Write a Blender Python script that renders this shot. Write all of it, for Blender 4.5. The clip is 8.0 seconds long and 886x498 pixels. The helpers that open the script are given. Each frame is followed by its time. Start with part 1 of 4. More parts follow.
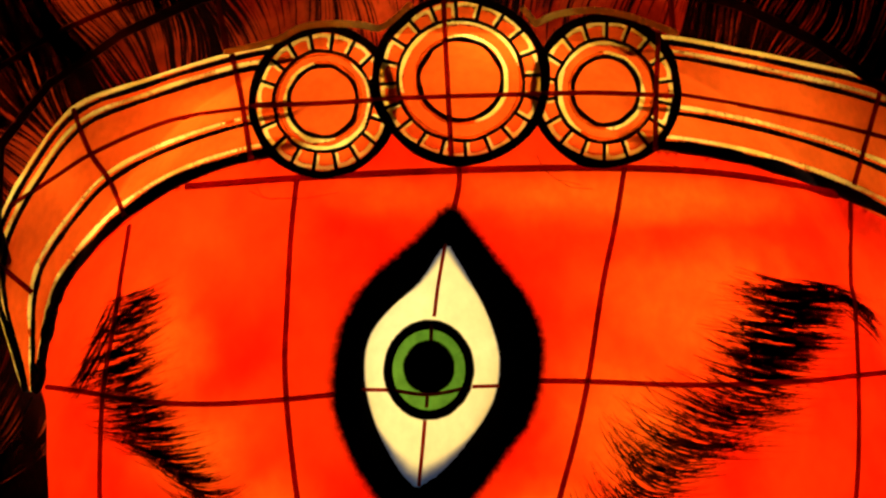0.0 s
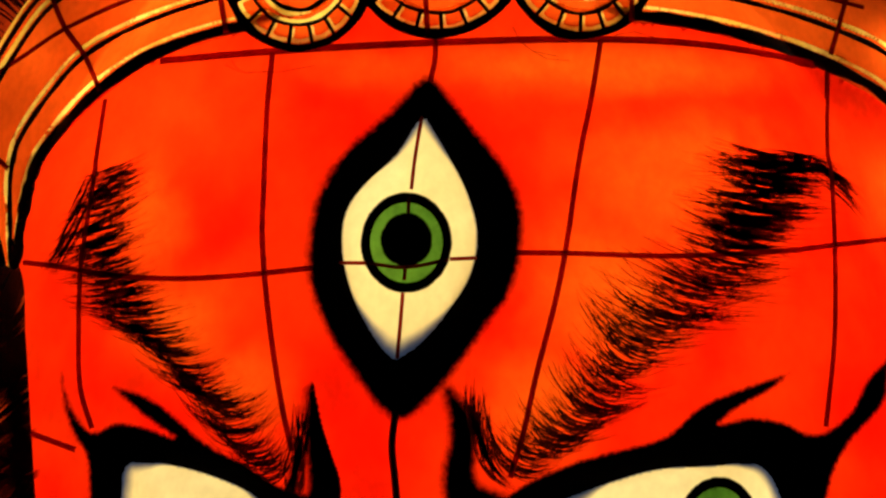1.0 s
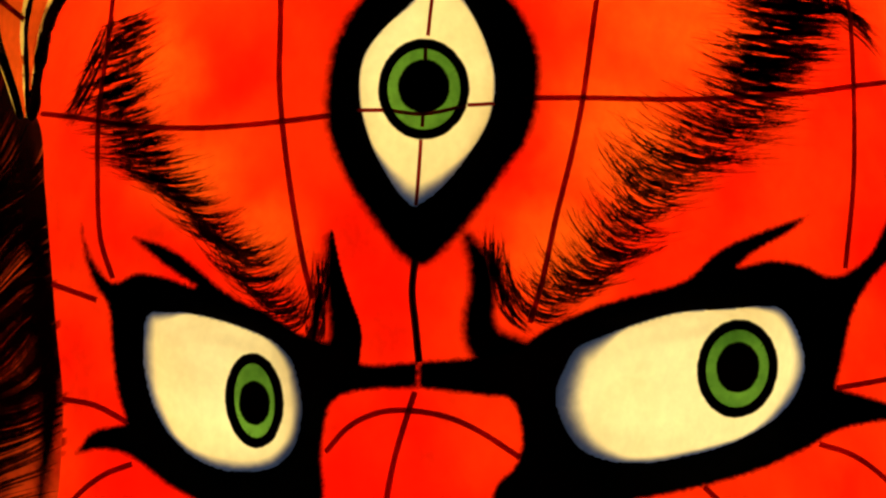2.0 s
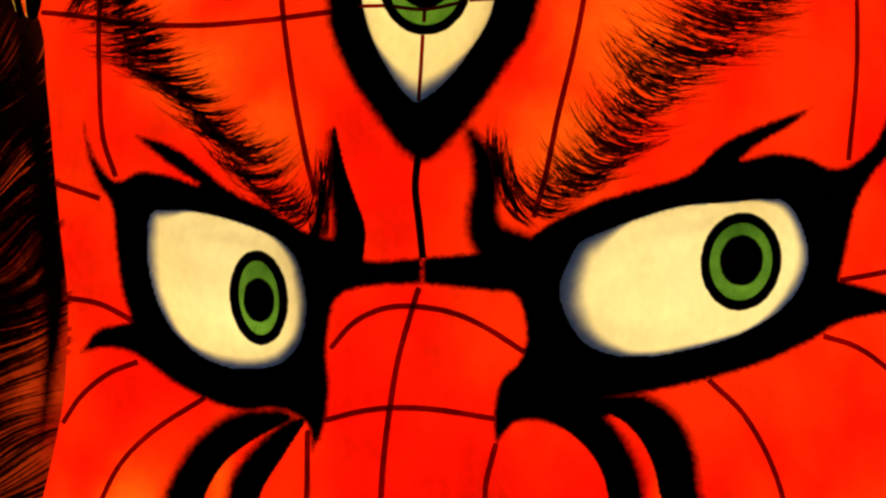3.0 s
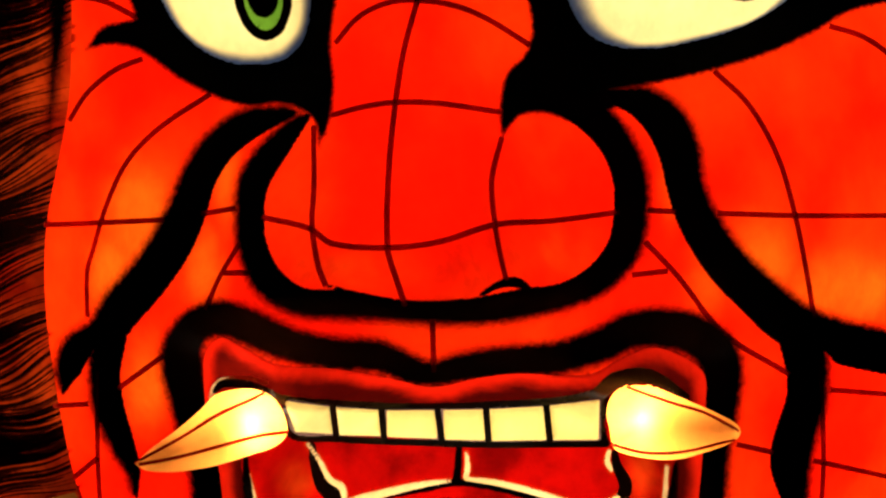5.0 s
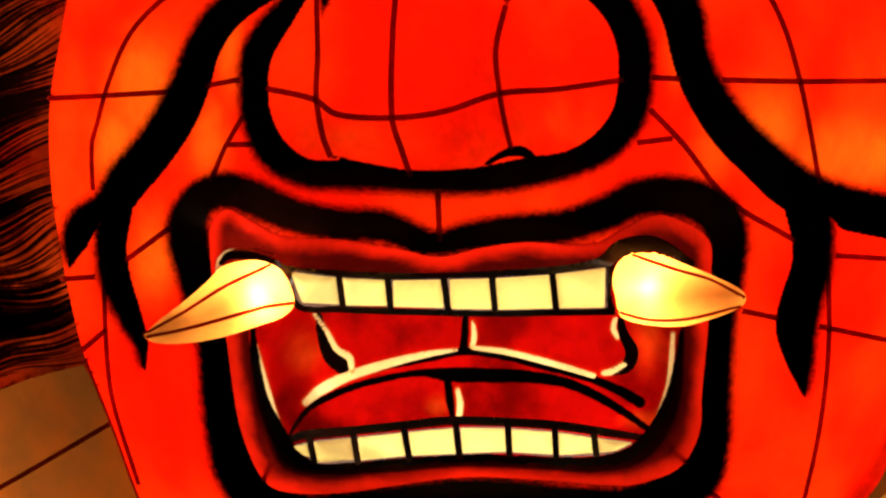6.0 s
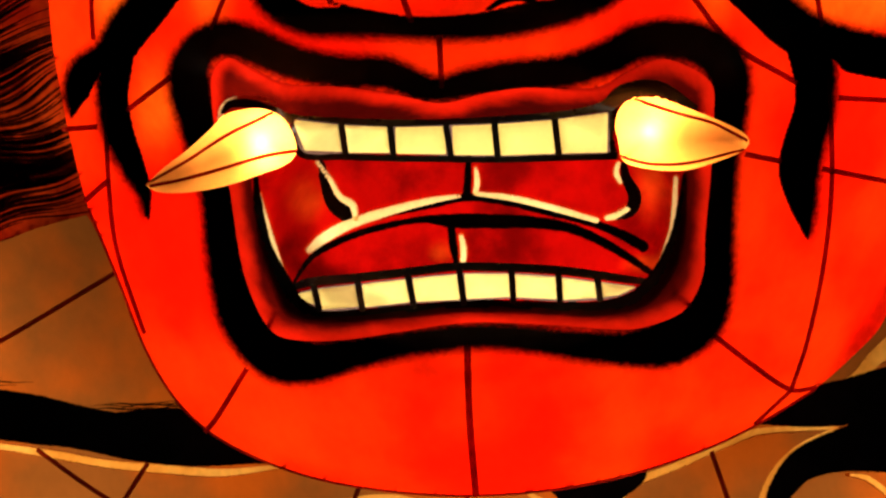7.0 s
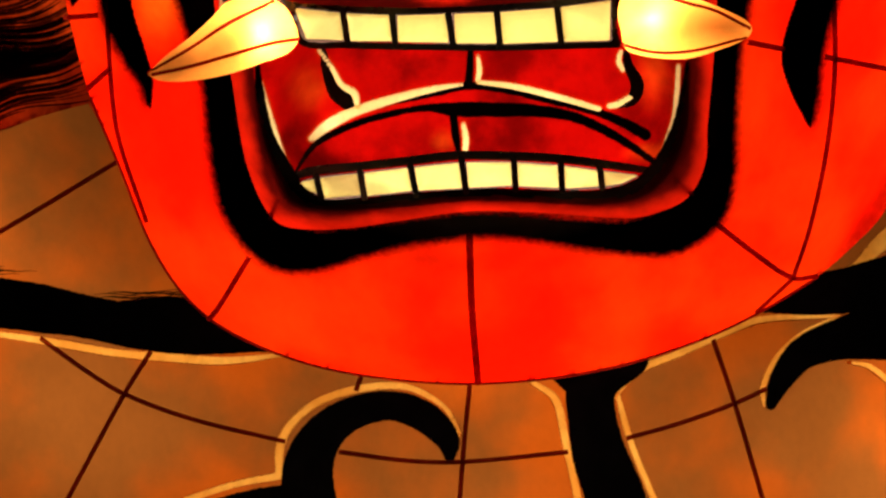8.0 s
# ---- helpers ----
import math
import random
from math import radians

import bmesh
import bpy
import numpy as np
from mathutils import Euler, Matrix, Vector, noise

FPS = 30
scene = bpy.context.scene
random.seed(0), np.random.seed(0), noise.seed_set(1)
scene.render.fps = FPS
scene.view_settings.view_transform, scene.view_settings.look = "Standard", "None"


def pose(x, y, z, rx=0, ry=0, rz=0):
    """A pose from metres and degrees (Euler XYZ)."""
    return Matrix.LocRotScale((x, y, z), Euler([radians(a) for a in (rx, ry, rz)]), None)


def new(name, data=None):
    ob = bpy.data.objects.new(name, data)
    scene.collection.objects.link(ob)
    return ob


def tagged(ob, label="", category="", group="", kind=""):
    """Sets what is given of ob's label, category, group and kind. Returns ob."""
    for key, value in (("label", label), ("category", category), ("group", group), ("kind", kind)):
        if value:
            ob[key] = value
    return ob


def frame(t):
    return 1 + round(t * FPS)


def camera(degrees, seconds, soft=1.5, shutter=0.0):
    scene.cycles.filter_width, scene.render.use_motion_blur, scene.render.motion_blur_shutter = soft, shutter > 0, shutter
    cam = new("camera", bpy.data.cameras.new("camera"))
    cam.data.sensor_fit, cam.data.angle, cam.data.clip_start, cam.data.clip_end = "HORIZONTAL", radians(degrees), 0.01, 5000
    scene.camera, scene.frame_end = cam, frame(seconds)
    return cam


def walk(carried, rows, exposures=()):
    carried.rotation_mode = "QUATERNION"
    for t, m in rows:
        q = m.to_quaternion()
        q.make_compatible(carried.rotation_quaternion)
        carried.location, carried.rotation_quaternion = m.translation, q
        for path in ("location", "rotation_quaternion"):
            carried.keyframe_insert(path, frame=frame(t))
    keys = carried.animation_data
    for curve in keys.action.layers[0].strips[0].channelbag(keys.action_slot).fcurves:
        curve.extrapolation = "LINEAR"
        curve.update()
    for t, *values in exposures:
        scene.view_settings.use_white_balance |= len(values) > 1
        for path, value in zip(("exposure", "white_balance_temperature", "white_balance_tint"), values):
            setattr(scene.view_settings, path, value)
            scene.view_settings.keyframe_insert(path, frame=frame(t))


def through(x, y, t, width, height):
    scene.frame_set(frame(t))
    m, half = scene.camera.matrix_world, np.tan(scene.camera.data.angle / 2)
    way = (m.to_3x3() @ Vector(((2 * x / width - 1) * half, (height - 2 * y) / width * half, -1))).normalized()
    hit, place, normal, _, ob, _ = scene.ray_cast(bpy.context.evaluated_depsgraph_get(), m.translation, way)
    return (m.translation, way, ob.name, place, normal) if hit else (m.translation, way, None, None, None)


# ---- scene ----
LENS, EYE, UPWARD = 19.0, 1.75, 9.0
cam = camera(LENS, 8.0, soft=2.4)
REACH = 0.784 / math.tan(radians(LENS / 2))     # metres from the eye to the reference plane of the head
STATION = pose(0, 0, EYE, UPWARD)
# seconds; tilt, turn and lean of the head of the tripod, degrees
ROWS = [
    (0.0, -11.847, -0.143, -1.879),
    (0.5, -10.249, 0.183, -1.758),
    (1.0, -9.107, 0.434, -1.465),
    (1.5, -7.266, 0.424, -1.173),
    (2.0, -5.775, 0.097, -0.753),
    (2.2, -5.236, 0.053, -0.620),
    (3.3, -2.628, 0.082, -0.130),
    (3.5, -1.896, 0.125, -0.052),
    (4.0, -0.439, 0.300, -0.093),
    (4.5, 1.553, 0.195, 0.119),
    (5.0, 3.100, -0.080, 0.319),
    (6.5, 7.550, -0.263, 1.218),
    (7.0, 9.241, -0.351, 1.447),
    (7.5, 10.396, -0.465, 1.314),
    (8.0, 11.650, -0.460, 1.467),
]
walk(cam, [(t, STATION @ pose(0, 0, 0, 90) @ pose(0, 0, 0, a, b, c).inverted()) for t, a, b, c in ROWS],
     exposures=[(0.0, -0.04), (0.5, -0.13), (1.0, -0.24), (2.0, -0.25), (3.5, -0.34), (4.2, -0.28), (5.0, 0.0), (6.5, -0.12), (7.0, -0.15), (7.5, -0.24), (8.0, -0.12)])

# ---- light: a dark hall, lit by the bulbs inside the lantern ----
world = bpy.data.worlds.new("dark_hall")
world.use_nodes = True
world.node_tree.nodes["Background"].inputs[0].default_value = (0.01, 0.008, 0.007, 1)
world.node_tree.nodes["Background"].inputs[1].default_value = 0.2
scene.world = world
HEAD = STATION @ Matrix.Translation((0, REACH, 0))


def bulb(u, w, h, watts, size=0.07, tint=(1.0, 0.86, 0.66)):
    """A bulb inside the lantern: across, up and forward in millimetres."""
    k = (1 - h / 1000 / REACH) / 1000
    lamp = bpy.data.lights.new("bulb", "POINT")
    lamp.energy, lamp.shadow_soft_size, lamp.color = watts, size, tint
    new("bulb", lamp).matrix_world = HEAD @ Matrix.Translation((u * k, -h / 1000, w * k))


POWER = 10.4
for u, w, h, k in ((-400, 880, 60, 0.52), (60, 980, 20, 0.48), (430, 850, 60, 0.56), (-300, 260, -200, 0.88), (350, 260, -220, 1.05), (60, -150, -200, 0.8), (-90, -250, 220, 0.27), (-565, -285, 80, 0.26), (690, -320, 80, 0.32), (330, -900, 60, 0.08), (-250, -960, 60, 0.06), (250, 420, 120, 0.14),
                   (60, -680, -230, 1.3), (-440, -700, -180, 0.55), (600, -680, -180, 0.6), (80, -1020, -190, 0.6), (-480, 1140, -80, 0.42), (50, 1260, -90, 0.68), (560, 1140, -80, 0.5), (-690, 840, -80, 0.2), (820, 860, -60, 0.3)):
    bulb(u, w, h, POWER * k)
for u, w, h, k in ((-430, 1180, 20, 0.13), (50, 1280, 60, 0.2), (560, 1210, -70, 0.2), (-690, 1040, -110, 0.09), (830, 1120, -110, 0.12), (-860, -900, -300, 0.22)):
    bulb(u, w, h, POWER * k)
bulb(-346, -560, 436, 1.9, 0.015, (1.0, 0.86, 0.62))
bulb(-456, -598, 452, 0.06, 0.012, (1.0, 0.8, 0.5))
bulb(346, -556, 436, 2.1, 0.015, (1.0, 0.86, 0.62))
bulb(436, -576, 452, 0.07, 0.012, (1.0, 0.8, 0.5))
for u, w, h, k in ((-900, 300, -420, 0.24), (-900, -500, -420, 0.4), (-450, 1680, -420, 0.8), (520, 1680, -420, 0.8), (-950, 1200, -420, 0.5)):
    bulb(u, w, h, POWER * k)
for u, w, h, k in ((-600, -1200, -420, 0.9), (60, -1480, -380, 1.25), (700, -1350, -400, 1.15)):
    bulb(u, w, h, POWER * k)


# ---- materials ----
class Mat:
    """A node material under construction."""

    def __init__(self, name):
        self.m = bpy.data.materials.new(name)
        self.m.use_nodes = True
        self.t = self.m.node_tree
        self.t.nodes.clear()
        self.out = self.t.nodes.new("ShaderNodeOutputMaterial")

    def n(self, sort, **values):
        node = self.t.nodes.new("ShaderNode" + sort)
        for key, v in values.items():
            if key == "op":
                node.operation = v
            elif key == "blend":
                node.blend_type = v
            elif key == "kind":
                node.data_type = v
            elif key == "attr":
                node.attribute_name = v
            elif key.startswith("i"):
                self.set(node.inputs[int(key[1:])], v)
            else:
                self.set(node.inputs[key], v)
        return node

    def set(self, socket, v):
        if isinstance(v, bpy.types.NodeSocket):
            self.t.links.new(v, socket)
        else:
            socket.default_value = v

    def math(self, op, a, b=0.5, c=0.5):
        return self.n("Math", op=op, i0=a, i1=b, i2=c).outputs[0]

    def mix(self, k, a, b):
        node = self.n("Mix", kind="RGBA", i0=k)
        self.set(node.inputs[6], a)
        self.set(node.inputs[7], b)
        return node.outputs[2]

    def noise(self, scale, detail=3.0, stretch=(1, 1, 1), rough=0.55):
        co = self.n("TexCoord").outputs["Object"]
        mp = self.n("Mapping", Vector=co, Scale=stretch).outputs[0]
        return self.n("TexNoise", Vector=mp, Scale=scale, Detail=detail, Roughness=rough).outputs[0]

    def ramp(self, v, lo, hi, a=0.0, b=1.0):
        node = self.n("MapRange", i0=v, i1=lo, i2=hi, i3=a, i4=b)
        node.interpolation_type = "SMOOTHSTEP"
        return node.outputs[0]

    def done(self, shader):
        self.t.links.new(shader, self.out.inputs[0])
        return self.m


def rgb(r, g, b):
    return (r, g, b, 1.0)


def paper(name, dyes, blotch=2.2, through=0.82, fibre=0.25, edge_dye=None, edge_width=0.03, wash_tint=None, ragged=0.5):
    """Dyed washi stretched on wire: mostly lets light through, with blotches of dye and long fibres."""
    m = Mat(name)
    wide = m.ramp(m.math("ADD", m.noise(blotch, 2.0), m.math("MULTIPLY", m.math("SUBTRACT", m.noise(blotch * 8, 5.0), 0.5), 0.16)), 0.36, 0.66)
    col = m.mix(wide, rgb(*dyes[0]), rgb(*dyes[1]))
    mid = m.ramp(m.noise(9.0, 4.0), 0.3, 0.75, 1 - fibre, 1.0)
    fine = m.ramp(m.noise(70.0, 4.0, (1, 1, 0.7)), 0.3, 0.7, 1 - fibre * 0.5, 1.0)
    shade = m.math("MULTIPLY", mid, fine)
    if edge_dye:
        e = m.n("Attribute", attr="edge").outputs["Fac"]
        wob = m.math("MULTIPLY", m.noise(22.0, 4.0), edge_width * 1.1)
        k = m.ramp(m.math("SUBTRACT", e, wob), -edge_width * 0.3, edge_width)
        col = m.mix(k, rgb(*edge_dye), col)
    if wash_tint:
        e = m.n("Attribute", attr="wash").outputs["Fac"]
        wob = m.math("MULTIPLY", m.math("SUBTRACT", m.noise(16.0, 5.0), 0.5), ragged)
        col = m.mix(m.ramp(m.math("ADD", e, m.math("MULTIPLY", wob, m.ramp(e, 0.02, 0.3))), 0.05, 0.95), col, rgb(*wash_tint))
    grey = m.n("CombineColor", i0=shade, i1=shade, i2=shade).outputs[0]
    mul = m.n("Mix", kind="RGBA", blend="MULTIPLY", i0=1.0)
    m.set(mul.inputs[6], col)
    m.set(mul.inputs[7], grey)
    col = mul.outputs[2]
    bump = m.n("Bump", Strength=0.15, Distance=0.002, Height=m.noise(160.0, 4.0)).outputs[0]
    lit = m.n("BsdfTranslucent", Color=col, Normal=bump)
    face = m.n("BsdfPrincipled", i0=col, Roughness=0.8, Normal=bump)
    face.inputs["Specular IOR Level"].default_value = 0.06
    return m.done(m.n("MixShader", i0=1 - through, i1=lit.outputs[0], i2=face.outputs[0]).outputs[0])


def ink(name, col, soft=0.003, ragged=0.4, grain=60.0, stretch=(1, 1, 1), rough=0.85, cover=1.0):
    """Brushed or sprayed paint whose edge thins out over some millimetres."""
    m = Mat(name)
    e = m.n("Attribute", attr="edge").outputs["Fac"]
    wob = m.math("MULTIPLY", m.math("SUBTRACT", m.noise(grain, 5.0, stretch, 0.7), 0.5), soft * ragged * 4)
    k = m.ramp(m.math("ADD", e, wob), 0.0, soft, 0.0, cover)
    tone = m.mix(m.ramp(m.noise(14.0, 4.0), 0.4, 0.7), rgb(*col), rgb(*[c * 1.8 for c in col]))
    skin = m.n("BsdfPrincipled", i0=tone, Roughness=rough)
    skin.inputs["Specular IOR Level"].default_value = 0.0
    clear = m.n("BsdfTransparent")
    return m.done(m.n("MixShader", i0=k, i1=clear.outputs[0], i2=skin.outputs[0]).outputs[0])


def plain(name, a, b, scale=8.0, rough=0.7, metal=0.0):
    m = Mat(name)
    col = m.mix(m.ramp(m.noise(scale, 4.0), 0.3, 0.7), rgb(*a), rgb(*b))
    bump = m.n("Bump", Strength=0.2, Distance=0.003, Height=m.noise(scale * 9, 4.0)).outputs[0]
    return m.done(m.n("BsdfPrincipled", i0=col, Roughness=rough, Metallic=metal, Normal=bump).outputs[0])


RED = paper("red_paper", ((0.88, 0.006, 0.0004), (0.92, 0.024, 0.0010)), blotch=3.0, fibre=0.27, wash_tint=(0.94, 0.092, 0.0035))
CREAM = paper("cream_paper", ((0.87, 0.70, 0.27), (0.89, 0.77, 0.35)), fibre=0.14, wash_tint=(0.03, 0.05, 0.11), ragged=0.5)
TOOTH = paper("tooth_paper", ((0.87, 0.70, 0.21), (0.89, 0.75, 0.27)), fibre=0.1)
FANG = paper("fang_paper", ((0.90, 0.27, 0.038), (0.92, 0.32, 0.052)), fibre=0.14)
GREEN = paper("green_paper", ((0.10, 0.34, 0.06), (0.15, 0.42, 0.08)), blotch=9.0, fibre=0.35)
ORANGE = paper("orange_paper", ((0.86, 0.070, 0.003), (0.88, 0.10, 0.005)))
LIP = paper("lip_paper", ((0.05, 0.001, 0.0006), (0.13, 0.003, 0.001)), blotch=5.0, edge_dye=(0.62, 0.010, 0.002), edge_width=0.022)
MAW = paper("mouth_paper", ((0.13, 0.0005, 0.0004), (0.44, 0.0016, 0.0007)), blotch=7.0, fibre=0.25, wash_tint=(0.90, 0.085, 0.006))
HAIR = paper("hair_paper", ((0.40, 0.010, 0.001), (0.78, 0.062, 0.006)), blotch=5.0, fibre=0.5)
ROBE = paper("robe_paper", ((0.27, 0.078, 0.012), (0.52, 0.092, 0.006)), blotch=3.6, fibre=0.12)
PIPING = paper("yellow_piping", ((0.93, 0.52, 0.05), (0.95, 0.66, 0.11)), blotch=9.0)
SCROLL = paper("pale_orange_paper", ((0.95, 0.35, 0.04), (0.96, 0.44, 0.07)), blotch=9.0)
PALE = paper("cream_line", ((0.92, 0.66, 0.26), (0.94, 0.72, 0.32)), blotch=9.0)
BACKING = plain("dark_backing_cloth", (0.05, 0.02, 0.012), (0.08, 0.03, 0.015))
INK = plain("black_ink_line", (0.006, 0.005, 0.005), (0.012, 0.009, 0.008), 20.0, 0.9)
BLACK = ink("black_brush_paint", (0.006, 0.005, 0.005), 0.003, 0.5)
EDGED = ink("black_brush_paint_soft", (0.006, 0.005, 0.005), 0.011, 0.3, 120.0)
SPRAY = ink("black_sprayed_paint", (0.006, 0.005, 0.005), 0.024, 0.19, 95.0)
HAIR_INK = ink("thin_hair_ink", (0.016, 0.003, 0.002), 0.0007, 0.3, cover=0.88)
BRISTLE = ink("black_bristle_paint", (0.006, 0.005, 0.005), 0.020, 0.24, 85.0)
HAIRLINE = ink("black_hairline_paint", (0.010, 0.005, 0.003), 0.0008, 0.3)
BROW_INK = ink("thin_brow_ink", (0.012, 0.004, 0.002), 0.0008, 0.45, cover=0.9)
WIRE = paper("taped_rib_wire", ((0.20, 0.008, 0.003), (0.34, 0.015, 0.004)), blotch=12.0, through=0.78)
ROBE_WIRE = paper("taped_robe_wire", ((0.20, 0.026, 0.006), (0.30, 0.036, 0.008)), blotch=12.0, through=0.78)
FLOOR = plain("dark_floor", (0.03, 0.03, 0.03), (0.045, 0.042, 0.04))
WALL = plain("dark_wall", (0.02, 0.02, 0.02), (0.03, 0.028, 0.027))


# ---- tools ----
def part(name, bm, material, parent, label=""):
    me = bpy.data.meshes.new(name)
    bm.to_mesh(me)
    bm.free()
    return adopt(name, me, material, parent, label)


def adopt(name, me, material, parent, label=""):
    me.materials.append(material)
    me.polygons.foreach_set("use_smooth", [True] * len(me.polygons))
    ob = new(name, me)
    if parent:
        ob.parent = parent
    if label:
        ob["label"] = label
    return ob


def smoothed(pts, closed, steps=6):
    """A curve through the points, sharp where it turns by more than 75 degrees."""
    p = np.array([q[:3] if len(q) > 2 else (*q, 0.0) for q in pts], float)
    n = len(p)
    out = []
    for i in range(n if closed else n - 1):
        a, b, c, d = (p[(i + k) % n] if closed else p[min(max(i + k, 0), n - 1)] for k in (-1, 0, 1, 2))

        def tangent(x, y, z):
            s, t = (y - x)[:2], (z - y)[:2]
            ls, lt = np.hypot(*s) + 1e-9, np.hypot(*t) + 1e-9
            if s @ t < 0.26 * ls * lt:
                return None
            return (z - x) / (ls + lt)

        span = np.hypot(*(c - b)[:2])
        t0, t1 = tangent(a, b, c), tangent(b, c, d)
        t0 = (c - b) / (span + 1e-9) if t0 is None else t0
        t1 = (c - b) / (span + 1e-9) if t1 is None else t1
        for s in np.arange(steps) / steps:
            out.append((2 * s**3 - 3 * s**2 + 1) * b + (s**3 - 2 * s**2 + s) * span * t0 + (-2 * s**3 + 3 * s**2) * c + (s**3 - s**2) * span * t1)
    if not closed:
        out.append(p[-1])
    return np.array(out)


def inside(loop, steps=6):
    """Signed distance to a closed outline, negative within."""
    q = smoothed(loop, True, steps)[:, :2]

    def field(u, w):
        best, odd = np.full(u.shape, 1e9), np.zeros(u.shape, bool)
        for a, b in zip(q, np.roll(q, -1, 0)):
            e = b - a
            k = np.clip(((u - a[0]) * e[0] + (w - a[1]) * e[1]) / (e @ e + 1e-9), 0, 1)
            best = np.minimum(best, (u - a[0] - k * e[0]) ** 2 + (w - a[1] - k * e[1]) ** 2)
            cross = (a[1] > w) != (b[1] > w)
            odd ^= cross & (u < e[0] * (w - a[1]) / (e[1] if abs(e[1]) > 1e-9 else 1e-9) + a[0])
        return np.where(odd, -1, 1) * np.sqrt(best)

    return field, q


def brush(line, wide=0.0, steps=5, crisp=0, inset=12.0):
    """Signed distance to a brush stroke: points across, up, half width. crisp: 1 or -1, the side on which its edge is cut clean, left or right of the way."""
    q = smoothed(line, False, steps)

    def both(u, w):
        best, clean = np.full(u.shape, 1e9), np.zeros(u.shape)
        for a, b in zip(q, q[1:]):
            e = (b - a)[:2]
            k = np.clip(((u - a[0]) * e[0] + (w - a[1]) * e[1]) / (e @ e + 1e-9), 0, 1)
            du, dw = u - a[0] - k * e[0], w - a[1] - k * e[1]
            far = np.hypot(du, dw)
            m = np.clip(crisp * (e[0] * dw - e[1] * du) / (np.hypot(*e) * far + 1e-6), 0, 1) if crisp else 0.0
            d = far - (a[2] + k * (b[2] - a[2])) - wide + inset * m
            clean = np.where(d < best, m, clean)
            best = np.minimum(best, d)
        return best, clean

    return (lambda u, w: both(u, w)[0]), q, (lambda u, w: 1 + 7 * both(u, w)[1])


def grown(shape, mm):
    """The same outline, wider by so many millimetres."""
    return (lambda u, w: shape[0](u, w) - mm), shape[1]


def oval(u, w, a, b, lean=0.0, turns=28):
    c, s = math.cos(radians(lean)), math.sin(radians(lean))
    return [(u + a * math.cos(k) * c - b * math.sin(k) * s, w + a * math.cos(k) * s + b * math.sin(k) * c) for k in np.arange(turns) * 2 * math.pi / turns]


def bump_at(u, w, u0, w0, a, b):
    return np.exp(-(((u - u0) / a) ** 2 + ((w - w0) / b) ** 2))


def step(x, lo, hi):
    k = np.clip((x - lo) / (hi - lo), 0, 1)
    return k * k * (3 - 2 * k)


def face_form(u, w):
    """How far the face stands forward of the reference plane, millimetres."""
    r = np.abs((u - 50) / 830) ** 2.4 + np.abs((w - 60) / 1330) ** 3.0
    h = 400 * np.sqrt(np.clip(1 - r, 0, 1) + 0.004) - 260 * np.clip(r - 1, 0, 1)
    k = np.clip((260 - w) / 520, 0, 1.15)
    ridge = np.exp(-np.abs((u + 62 + 45 * k) / (95 + 175 * k)) ** 3.0)
    h = h + (30 + 190 * k**1.3) * ridge * step(w, -480, -310) * step(-w, -420, -200)
    h = h + 55 * bump_at(u, w, -520, -250, 190, 230) + 65 * bump_at(u, w, 560, -240, 230, 240)
    h = h + 40 * bump_at(u, w, -330, 330, 230, 110) + 45 * bump_at(u, w, 420, 350, 260, 110)
    h = h - 45 * bump_at(u, w, -370, 170, 170, 130) - 45 * bump_at(u, w, 420, 200, 240, 140)
    h = h + 45 * np.exp(-((np.hypot((u - 50) / 430, (w + 700) / 270) - 1) / 0.16) ** 2)
    h = h - 70 * step(-np.hypot((u - 50) / 390, (w + 700) / 235), -1.0, -0.75)
    return h + 60 * bump_at(u, w, 50, -1110, 330, 120)


def hair_form(u, w):
    return 60 - 260 * step(np.hypot((u - 40) / 1500, (w - 100) / 1900), 0.35, 1.0) + 18 * np.sin(u / 90.0 + w / 140.0)


def robe_form(u, w):
    return 20 + 120 * step(-w, 1150, 1900) - 200 * np.clip(np.abs(u) / 1000, 0, 2) ** 2


def spot(u, w, h):
    """Lantern coordinates of what is seen at (u, w) of the reference plane and stands h forward of it."""
    k = (REACH - h / 1000) / REACH / 1000
    return np.stack([u * k, -h / 1000 * np.ones_like(u), w * k], -1)


